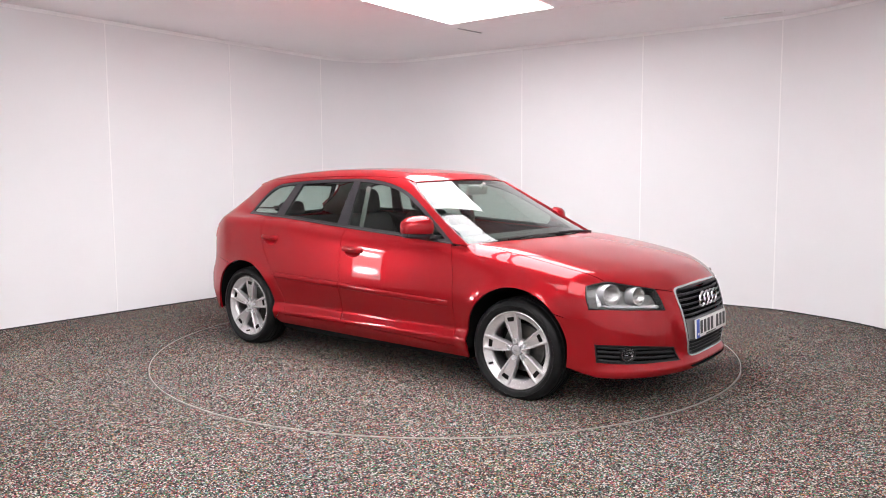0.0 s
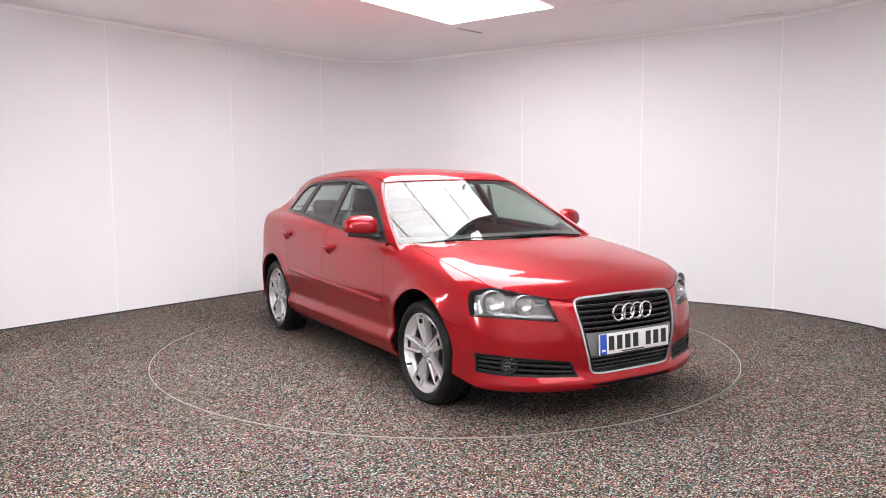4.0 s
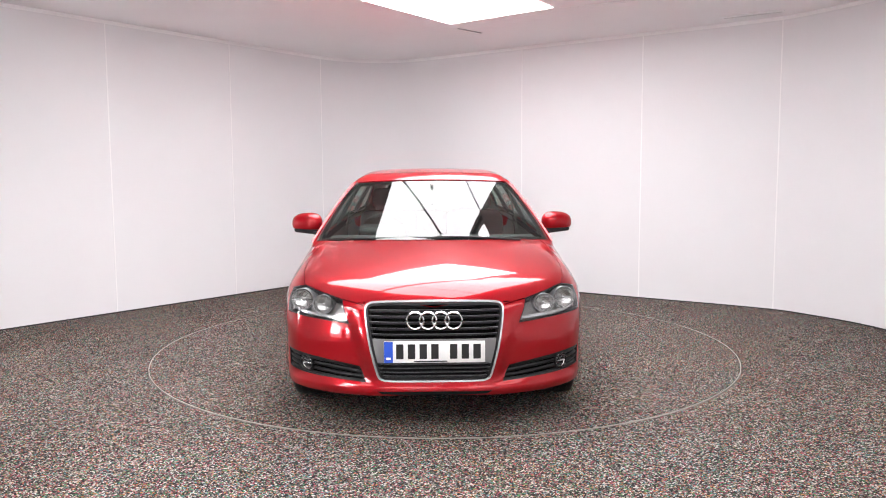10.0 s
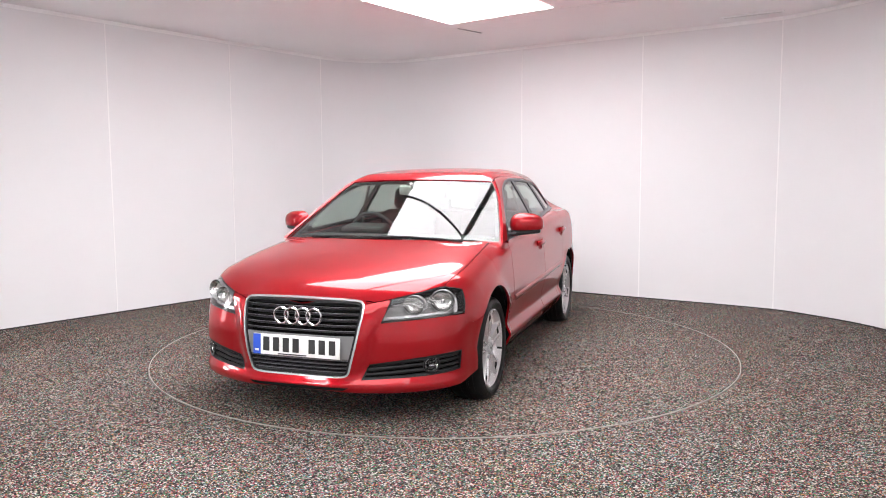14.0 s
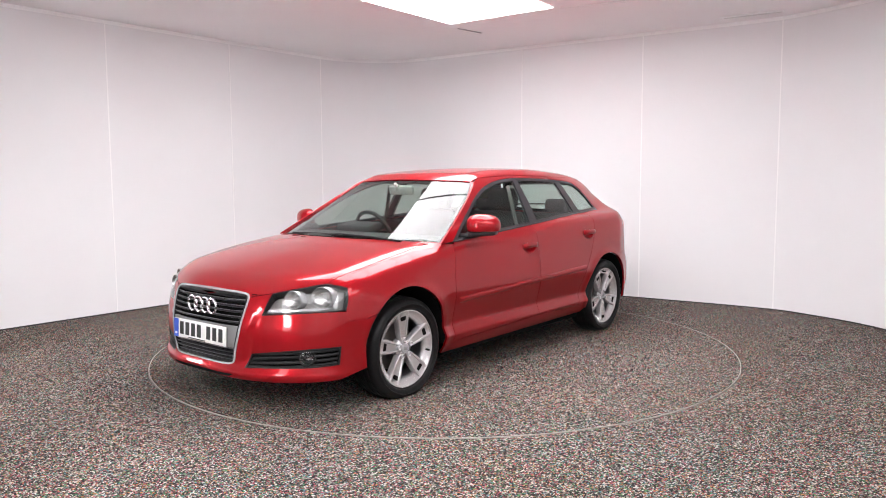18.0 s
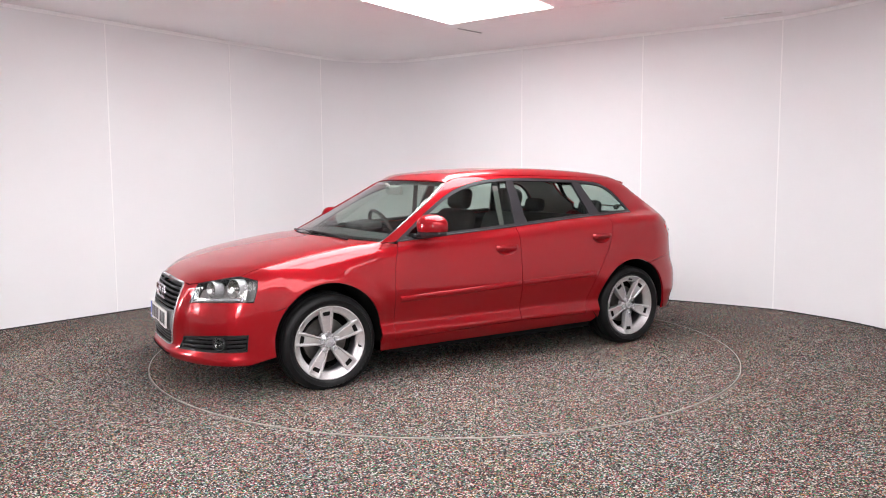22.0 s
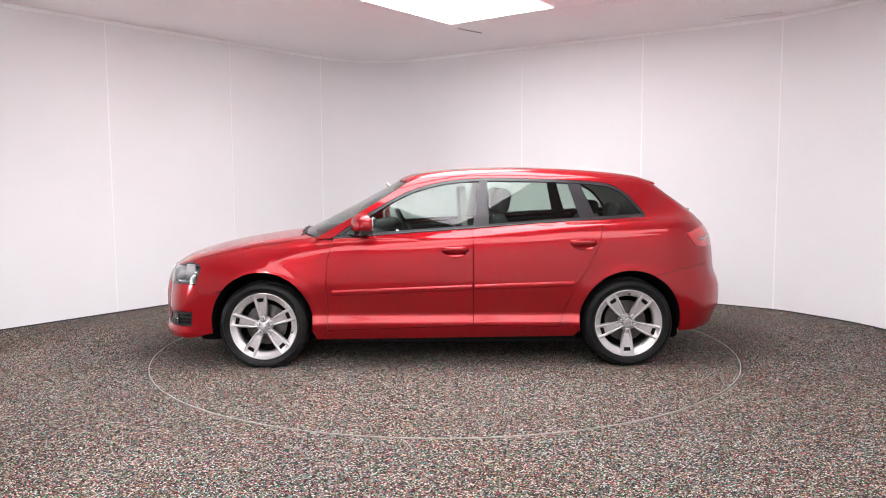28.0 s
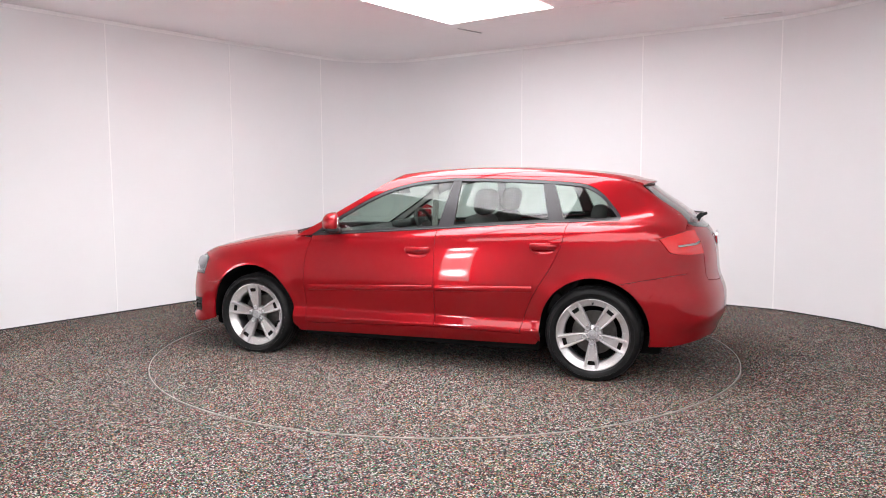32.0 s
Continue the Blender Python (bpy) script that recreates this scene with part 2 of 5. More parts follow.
def rounded(points, sharp=(), n=6):
    """Catmull-Rom through a closed loop."""
    out = []
    k = len(points)
    for i in range(k):
        p0, p1, p2, p3 = (np.array(points[(i + j) % k]) for j in (-1, 0, 1, 2))
        d = np.linalg.norm(p2 - p1)
        t1, t2 = (p2 - p0) / max(np.linalg.norm(p2 - p0), 1e-6) * d, (p3 - p1) / max(np.linalg.norm(p3 - p1), 1e-6) * d
        for j in range(n):
            t = j / n
            out.append(tuple(p1 * (2 * t ** 3 - 3 * t * t + 1) + t1 * (t ** 3 - 2 * t * t + t) + p2 * (3 * t * t - 2 * t ** 3) + t2 * (t ** 3 - t * t)))
    return out


ROOM_LINE = rounded(ROOM, n=6)


def outward(line, i, d):
    k = len(line)
    a, b = np.array(line[i - 1]), np.array(line[(i + 1) % k])
    t = (b - a) / np.linalg.norm(b - a)
    return np.array(line[i]) + d * np.array((-t[1], t[0]))


def build_room():
    k = len(ROOM_LINE)
    ring = [ROOM_LINE, [tuple(outward(ROOM_LINE, i, 0.12)) for i in range(k)]]
    # the two faces and the two edges of the wall keep their own corners
    verts, faces = [], []
    for a, b, za, zb in ((0, 0, 0, CEIL), (1, 1, CEIL, 0), (0, 1, CEIL, CEIL), (1, 0, 0, 0)):
        o = len(verts)
        verts += [(*p, za) for p in ring[a]] + [(*p, zb) for p in ring[b]]
        faces += [(o + i, o + (i + 1) % k, o + k + (i + 1) % k, o + k + i) for i in range(k)]
    wall = link_mesh("wall_1", verts, faces, M_WALL, None, "", True)
    tagged(wall, "smooth white boarded wall with rounded corners and pale joints", "wall", kind="structure")
    # ceiling, one thick plate
    ring_out = ring[1]
    v = [(p[0], p[1], CEIL) for p in ring_out] + [(p[0], p[1], CEIL + 0.1) for p in ring_out]
    f = [tuple(range(k))[::-1], tuple(range(k, 2 * k))] + [(i, (i + 1) % k, k + (i + 1) % k, k + i) for i in range(k)]
    tagged(link_mesh("ceiling", v, f, M_CEILING), "flat white painted ceiling", "ceiling", kind="structure")
    # floor with a round hole for the turntable
    n = 96
    fb = bmesh.new()
    outer = [fb.verts.new((p[0], p[1], 0)) for p in ring_out]
    inner = [fb.verts.new((R_TABLE * 1.0035 * math.cos(2 * math.pi * i / n), R_TABLE * 1.0035 * math.sin(2 * math.pi * i / n), 0)) for i in range(n)]
    eo = [fb.edges.new((outer[i], outer[(i + 1) % k])) for i in range(k)]
    ei = [fb.edges.new((inner[i], inner[(i + 1) % n])) for i in range(n)]
    bmesh.ops.triangle_fill(fb, use_beauty=True, use_dissolve=False, edges=eo + ei)
    r = bmesh.ops.extrude_face_region(fb, geom=fb.faces[:])
    bmesh.ops.translate(fb, vec=(0, 0, -0.08), verts=[e for e in r["geom"] if isinstance(e, bmesh.types.BMVert)])
    fl = part("floor", fb, M_CARPET, None, "", False)
    tagged(fl, "dark speckled loop carpet floor", "floor", kind="structure")
    # joint strips, thin T-bars on the wall
    for a in SEAMS:
        d = Vector((math.sin(radians(a)), math.cos(radians(a)), 0))
        best = None
        for i in range(k):
            p, q = Vector((*ROOM_LINE[i], 0)), Vector((*ROOM_LINE[(i + 1) % k], 0))
            e = q - p
            o = Vector((EYE[0], EYE[1], 0))
            den = d.x * e.y - d.y * e.x
            if abs(den) < 1e-9:
                continue
            s = ((p.x - o.x) * e.y - (p.y - o.y) * e.x) / den
            u = ((p.x - o.x) * d.y - (p.y - o.y) * d.x) / den
            if s > 0 and 0 <= u <= 1 and (best is None or s > best[0]):
                best = (s, o + d * s, e)
        s, at, e = best
        yaw = math.degrees(math.atan2(e.y, e.x))
        ob = part("joint_strip", bm_box(0.012, 0.006, CEIL - 0.035, (0, 0, 0), (0, 0, 0), 0.001, 1), M_SEAM, wall)
        ob.matrix_basis = pose(at.x, at.y, CEIL / 2 - 0.012, 0, 0, yaw)
    # cornice: a slim stepped trim along the top of the wall
    verts, faces = [], []
    profile = ((0.001, -0.034), (-0.006, -0.033), (-0.006, -0.019), (-0.010, -0.017), (-0.010, 0.0))
    for d, z in profile:
        verts += [(*outward(ROOM_LINE, i, d), CEIL + z) for i in range(k)]
    for j in range(len(profile) - 1):
        faces += [(j * k + i, j * k + (i + 1) % k, (j + 1) * k + (i + 1) % k, (j + 1) * k + i) for i in range(k)]
    tr = link_mesh("trim", verts, faces, M_SEAM)
    tagged(tr, "slim white trim where wall meets ceiling", "trim", kind="structure")
    pts = [(*outward(ROOM_LINE, i, -0.002), 0.006) for i in range(k)]
    tr = part("baseboard", bm_tube(pts, 0.007, 6, None, True), M_SATIN, None)
    tagged(tr, "thin dark edging along the foot of the wall", "trim", kind="structure")


R_TABLE = 2.221
SEAMS = [-23.83, -15.65, -9.15, 5.9, 14.65, 23.9]

LU, LV = Vector((-0.605, -0.796, 0)), Vector((0.796, -0.605, 0))
PANEL_A = Vector((0.072, 1.70, CEIL))


def ceiling_panel(mat):
    """One lit ceiling panel, 1.2 by 0.6 m, with a slim frame; also serves the added fill."""
    root = new("ceiling_light")
    tagged(root, "lit rectangular white ceiling panel with slim frame; those behind the camera are added fill", "ceiling light", "ceiling lights")
    part("diffuser", bm_box(1.150, 0.580, 0.008, (0, 0, -0.004)), mat, root, "", False)
    fr = None
    for x, y, sx, sy in ((0, 0.2925, 1.166, 0.005), (0, -0.2925, 1.166, 0.005), (0.579, 0, 0.008, 0.580), (-0.579, 0, 0.008, 0.580)):
        fr = bm_box(sx, sy, 0.008, (x, y, -0.003), bm=fr)
    part("frame", fr, M_FRAME, root, "white slim frame", False)
    part("joint_bar", bm_box(1.166, 0.010, 0.010, (0, -0.300, -0.004)), M_JOINT, root, "dark bar towards the next panel", False)
    return root


def build_lights():
    yaw = math.degrees(math.atan2(LV.y, LV.x))
    first = None
    cells = [(0.6 * i, 0.0) for i in range(5)] + [(0.62 + 0.6 * i, 1.24) for i in range(4)]
    near = len(cells)
    # added fill: an unseen field of lit panels over and behind the camera
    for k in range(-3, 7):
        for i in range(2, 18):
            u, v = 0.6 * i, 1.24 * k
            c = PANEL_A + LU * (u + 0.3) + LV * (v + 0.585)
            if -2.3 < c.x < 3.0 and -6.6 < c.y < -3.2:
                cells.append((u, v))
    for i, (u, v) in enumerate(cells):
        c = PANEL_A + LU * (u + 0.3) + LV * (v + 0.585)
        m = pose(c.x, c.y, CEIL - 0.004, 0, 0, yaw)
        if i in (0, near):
            first = ceiling_panel(M_PANEL if i < near else M_FILL)
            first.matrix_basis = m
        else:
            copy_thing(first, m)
    # two studio lamps on stands beside the camera, each with three lit tubes behind a soft front
    lamp = new("studio_light")
    tagged(lamp, "upright studio light with three lit tubes on a black stand", "studio light", "studio lights")
    part("housing", bm_box(0.38, 0.10, 1.16, (0, -0.055, 1.03), (0, 0, 0), 0.02), M_BLACK, lamp, "black lamp housing")
    part("diffuser", bm_box(0.34, 0.012, 1.10, (0, 0.0, 1.03), (0, 0, 0), 0.004), M_SOFT, lamp, "softly lit white front")
    for z, tall in ((0.45, 0.16), (0.20, 0.20), (-0.30, 0.26)):
        part("tube", bm_box(0.32, 0.03, tall, (0, 0.014, 1.03 + z), (0, 0, 0), 0.010), M_STRIP, lamp, "bright lit tube")
    part("pole", bm_tube([(0, -0.05, 0.10), (0, -0.05, 0.47)], 0.014, 10), M_BLACK, lamp)
    for a in (90, 210, 330):
        x, y = math.cos(radians(a)), math.sin(radians(a))
        part("leg", bm_tube([(0, -0.05, 0.26), (0.20 * x, -0.05 + 0.20 * y, 0.008)], 0.009, 8), M_BLACK, lamp)
    lamp.matrix_basis = pose(-1.85, -3.20, 0, 0, 0, -28)
    copy_thing(lamp, pose(-3.65, -1.25, 0, 0, 0, -72))
    # dark rail between the two rows of panels
    c = PANEL_A + LU * 1.83 + LV * 1.205
    rail = part("ceiling_rail", bm_box(0.030, 2.4, 0.03, (0, 0, 0), (0, 0, 0), 0.004), M_JOINT, None)
    rail.matrix_basis = pose(c.x, c.y, CEIL - 0.016, 0, 0, yaw)
    tagged(rail, "dark rail between two rows of ceiling lights", "ceiling rail")


build_room()
build_lights()

# small fittings on the ceiling
slot = part("ceiling_slot", bm_box(0.36, 0.009, 0.008, (0, 0, 0), (0, 0, 0), 0.003), M_LAMPGREY, None)
slot.matrix_basis = pose(0.28, 2.06, CEIL - 0.006, 0, 0, 44)
tagged(slot, "narrow grey slot in the white ceiling", "ceiling slot")
line = part("ceiling_slot", bm_box(0.66, 0.010, 0.006, (0, 0, 0), (0, 0, 0), 0.002), M_SEAM, None)
line.matrix_basis = pose(1.36, 0.90, CEIL - 0.003, 0, 0, -24)
tagged(line, "narrow pale strip on the white ceiling", "ceiling slot")
vent = new("ceiling_vent")
tagged(vent, "slim white ceiling vent close to the wall", "vent")
part("frame", bm_box(0.56, 0.07, 0.012, (0, 0, 0), (0, 0, 0), 0.003), M_SEAM, vent)
part("slat", bm_box(0.52, 0.012, 0.008, (0, 0.0, -0.008)), M_FRAME, vent)
vent.matrix_basis = pose(2.93, 1.34, CEIL - 0.006, 0, 0, -34)

# ---- turntable ----
turntable = new("turntable")
tagged(turntable, "round carpeted turntable flush with the floor", "turntable")
disc = part("disc", bm_lathe([(0.001, 0.0), (R_TABLE * 0.9968, 0.0), (R_TABLE * 0.9968, -0.06), (0.001, -0.06)], 128, m=pose(0, 0, 0, 90)), M_CARPET, turntable)
part("edge_ring", bm_lathe([(R_TABLE * 0.9972, -0.05), (R_TABLE * 0.9972, 0.002), (R_TABLE * 0.9998, 0.002), (R_TABLE * 0.9998, -0.05)], 160, True, m=pose(0, 0, 0, 90)), M_RING, turntable, "thin pale metal rim")

# ---- the car's outer form: one smooth field, on which every panel lies (x forward, y to its left, metres) ----
PLAN = spline([(-2.2, 0.80), (-1.9, 0.845), (-1.29, 0.868), (-0.6, 0.868), (0.1, 0.868), (0.8, 0.866), (1.29, 0.866), (1.6, 0.858), (1.9, 0.835), (2.2, 0.80)])
PROFILE = spline([(0.15, -0.085), (0.20, -0.064), (0.24, -0.034), (0.28, -0.015), (0.300, -0.0075), (0.315, -0.0085), (0.335, -0.0170), (0.355, -0.0265), (0.368, -0.0315), (0.385, -0.0325), (0.41, -0.028), (0.45, -0.019),
                  (0.51, -0.004), (0.57, 0.0035), (0.615, 0.003), (0.66, 0.0005), (0.75, -0.008), (0.82, -0.0175), (0.87, -0.027), (0.905, -0.038), (0.94, -0.057), (1.0, -0.096), (1.08, -0.16)])
SHOULDER = spline([(-2.0, 0.072), (-1.5, 0.068), (-1.0, 0.048), (-0.2, 0.0), (0.8, -0.035), (1.3, -0.04), (2.1, -0.06)])
TOP = spline([(-2.1, 0.99), (-1.9, 1.035), (-1.4, 1.045), (-0.83, 1.02), (-0.28, 0.985), (0.15, 0.957), (0.75, 0.935), (1.1, 0.925), (1.31, 0.902), (1.54, 0.868),
              (1.77, 0.822), (1.95, 0.768), (2.06, 0.722), (2.16, 0.665), (2.3, 0.56)])
CROWN = spline([(-2, 0.05), (0.5, 0.03), (1.0, 0.05), (1.5, 0.075), (1.9, 0.10), (2.2, 0.10)])
NOSE_Y = spline([(0.0, 2.147), (0.15, 2.145), (0.26, 2.136), (0.36, 2.110), (0.5, 2.058), (0.6, 2.008), (0.69, 1.945), (0.77, 1.86), (0.83, 1.75), (0.88, 1.60), (0.95, 1.35)])
NOSE_Z = spline([(0.12, -0.06), (0.175, -0.012), (0.205, 0.016), (0.235, 0.020), (0.262, 0.008), (0.30, 0.002), (0.35, 0.008), (0.42, 0.01), (0.52, 0.0), (0.60, -0.022), (0.67, -0.052), (0.73, -0.10), (0.82, -0.2), (0.95, -0.4)])
TAIL_Y = spline([(0.0, 2.07), (0.3, 2.05), (0.5, 2.0), (0.65, 1.925), (0.76, 1.82), (0.83, 1.70), (0.88, 1.55), (0.95, 1.3)])
TAIL_Z = spline([(0.15, -0.10), (0.22, -0.055), (0.30, -0.012), (0.345, 0.004), (0.37, 0.018), (0.395, 0.029), (0.43, 0.032), (0.50, 0.031), (0.56, 0.022), (0.60, 0.006), (0.65, -0.012), (0.75, -0.026), (0.85, -0.038), (0.92, -0.06), (0.98, -0.10), (1.05, -0.165), (1.15, -0.27), (1.3, -0.42)])
GLASS_Y = spline([(-2.0, 0.56), (-1.75, 0.62), (-1.46, 0.70), (-1.0, 0.757), (-0.5, 0.785), (0.0, 0.795), (0.5, 0.797), (0.9, 0.79)])
ROOF = spline([(0.5, 1.305), (0.33, 1.345), (0.16, 1.372), (-0.05, 1.393), (-0.3, 1.405), (-0.6, 1.407), (-0.9, 1.395), (-1.15, 1.377), (-1.32, 1.358), (-1.5, 1.328), (-1.7, 1.28)])
AXLE = 1.289
# the pillar sheets follow the cabin's side as if it ran on past the windscreen
FORM = {"screen": True}


def smax(a, b, k):
    h = np.maximum(k - np.abs(a - b), 0) / k
    return np.maximum(a, b) + h * h * k * 0.25


def smin(a, b, k):
    return -smax(-a, -b, k)


def field(x, y, z):
    """Below zero inside the car's skin."""
    y = np.sqrt(y * y + 1e-6)
    flare = 0.0
    for cx, cz, out, wide in ((AXLE, 0.322, 0.014, 0.050), (-AXLE, 0.322, 0.008, 0.040)):
        d = np.hypot(x - cx, (z - cz) * 1.02)
        flare = flare + out * np.exp(-((d - 0.36) / wide) ** 2)
    rise = np.clip((z - 0.58) / 0.34, 0, 1)
    zs = z - SHOULDER(x) * rise ** 3 * (10 - 15 * rise + 6 * rise * rise)
    ends = np.clip((1.75 - np.abs(x)) / 0.5, 0, 1)
    low_form = np.where(z < 0.57, PROFILE(z) * (0.35 + 0.65 * ends), PROFILE(zs))
    side = y - (PLAN(x) + low_form + flare)
    top = (z - (TOP(x) - CROWN(x) * y * y - 0.04 * np.maximum(y - 0.5, 0) ** 2)) * 0.97
    # beside the grille the bumper falls back from a ridge
    ridge = 0.5 + 0.5 * np.tanh((y - 0.335 - 0.28 * (z - 0.25)) / 0.022)
    ridge = ridge * (1 - np.clip((y - 0.46) / 0.28, 0, 1)) * np.clip((z - 0.25) / 0.07, 0, 1) * np.clip((0.66 - z) / 0.12, 0, 1)
    nose = (x - NOSE_Y(y) - NOSE_Z(z) + 0.022 * ridge) * 0.82
    tail = (-x - TAIL_Y(y) - TAIL_Z(z)) * 0.85
    front = np.clip((x - 0.7) / 0.5, 0, 1)
    low = smax(side, top, 0.05 + 0.12 * front)
    low = smax(low, nose, 0.06)
    low = smax(low, 0.165 - z, 0.03)
    zc = np.maximum(z, 0.90)
    cabin = (y - (GLASS_Y(x) - 0.50 * (zc - 0.95) - 0.25 * np.maximum(z - 0.95, 0) ** 2)) * 0.87
    roof = (z - (ROOF(x) - 0.065 * y * y)) * 0.98
    screen = (x + 0.40 * y * y + 0.2 * np.maximum(y - 0.5, 0) ** 2 - (1.12 - 1.93 * (z - 0.925) - 0.30 * np.maximum(z - 0.925, 0) * (1.35 - z))) / 2.1
    back = (-x + 0.22 * y * y - (1.545 + 1.27 * (1.31 - z) + 0.12 * (1.31 - z) * (z - 0.9))) / 1.62
    up = smax(cabin, roof, 0.08)
    if FORM["screen"]:
        up = smax(up, screen, 0.022)
    up = smax(up, back, 0.05)
    up = np.maximum(up, 0.80 - z)
    rear = np.clip((-1.15 - x) / 0.5, 0, 1)
    whole = smin(low, up, 0.007 + 0.17 * rear * rear)
    return smax(whole, tail, 0.06)


def slope(p):
    """The field's unit gradient: the skin's normal."""
    e = 0.002
    out = []
    for i in range(3):
        d = np.zeros(3)
        d[i] = e
        a, b = p + d, p - d
        out.append(field(a[:, 0], a[:, 1], a[:, 2]) - field(b[:, 0], b[:, 1], b[:, 2]))
    n = np.stack(out, 1)
    return n / np.maximum(np.linalg.norm(n, axis=1, keepdims=True), 1e-9)


CYL = {"nose": (1.30, 1), "tail": (-1.30, -1)}


def rays(uv, way):
    u, v = uv[:, 0], uv[:, 1]
    o, d = np.zeros((len(uv), 3)), np.zeros((len(uv), 3))
    if way == "side":
        o[:, 0], o[:, 1], o[:, 2] = u, 1.05, v
        d[:, 1] = -1.05
    elif way == "top":
        o[:, 0], o[:, 1], o[:, 2] = u, v, 1.7
        d[:, 2] = -1.5
    elif way == "front":
        o[:, 0], o[:, 1], o[:, 2] = 2.4, u, v
        d[:, 0] = -2.4
    elif way == "rear":
        o[:, 0], o[:, 1], o[:, 2] = -2.4, u, v
        d[:, 0] = 2.4
    else:
        cx, s = CYL[way]
        o[:, 0], o[:, 1], o[:, 2] = cx + s * 1.3 * np.cos(u), 1.3 * np.sin(u), v
        d[:, 0], d[:, 1] = -s * 1.28 * np.cos(u), -1.28 * np.sin(u)
    return o, d


def on_skin(uv, way):
    """Where the rays of a view first meet the skin."""
    uv = np.asarray(uv, float)
    o, d = rays(uv, way)
    n = 70
    s = np.linspace(0, 1, n)
    p = o[:, None] + s[None, :, None] * d[:, None]
    val = field(p[..., 0], p[..., 1], p[..., 2])
    inside = val < 0
    hit = inside.any(1)
    i = np.where(hit, inside.argmax(1), np.argmin(val, 1))
    i = np.maximum(i, 1)
    a, b = s[i - 1], s[i]
    for _ in range(22):
        m = (a + b) / 2
        q = o + m[:, None] * d
        neg = field(q[:, 0], q[:, 1], q[:, 2]) < 0
        b, a = np.where(neg, m, b), np.where(neg, a, m)
    return o + ((a + b) / 2)[:, None] * d


def to_view(points, way):
    """Points of space as the (u, v) of a view."""
    p = np.asarray(points, float)
    if way == "side":
        return p[:, [0, 2]]
    if way == "top":
        return p[:, [0, 1]]
    if way in ("front", "rear"):
        return p[:, [1, 2]]
    cx, s = CYL[way]
    return np.stack([np.arctan2(p[:, 1], s * (p[:, 0] - cx)), p[:, 2]], 1)


def shift(points, from_way, way):
    return [tuple(q) for q in to_view(on_skin(points, from_way), way)]


def dense(outline, gap=0.03, closed=True):
    out = []
    k = len(outline)
    for i in range(k if closed else k - 1):
        a, b = np.array(outline[i], float), np.array(outline[(i + 1) % k], float)
        n = max(1, int(np.ceil(np.linalg.norm(b - a) / gap)))
        out += [tuple(a + (b - a) * j / n) for j in range(n)]
    if not closed:
        out.append(tuple(outline[-1]))
    return out


def curve(points, n=8):
    """An open smooth line through points."""
    out = []
    k = len(points)
    p = [np.array(q, float) for q in points]
    for i in range(k - 1):
        d = np.linalg.norm(p[i + 1] - p[i])
        def tangent(j):
            a, b = p[max(j - 1, 0)], p[min(j + 1, k - 1)]
            return (b - a) / max(np.linalg.norm(b - a), 1e-9) * d
        t1, t2 = tangent(i), tangent(i + 1)
        for j in range(n):
            t = j / n
            out.append(tuple(p[i] * (2 * t ** 3 - 3 * t * t + 1) + t1 * (t ** 3 - 2 * t * t + t) + p[i + 1] * (3 * t * t - 2 * t ** 3) + t2 * (t ** 3 - t * t)))
    out.append(tuple(p[-1]))
    return out


def area(o):
    return 0.5 * sum(o[i - 1][0] * o[i][1] - o[i][0] * o[i - 1][1] for i in range(len(o)))


def inset(outline, w):
    """The outline drawn in by w."""
    o = [np.array(p, float) for p in outline]
    s = 1 if area(outline) > 0 else -1
    out = []
    k = len(o)
    for i in range(k):
        d1, d2 = o[i] - o[i - 1], o[(i + 1) % k] - o[i]
        d1, d2 = d1 / max(np.linalg.norm(d1), 1e-9), d2 / max(np.linalg.norm(d2), 1e-9)
        n1, n2 = s * np.array((-d1[1], d1[0])), s * np.array((-d2[1], d2[0]))
        b = n1 + n2
        q = max(b @ b / 2, 0.5)
        out.append(tuple(o[i] + b * w / q))
    return out


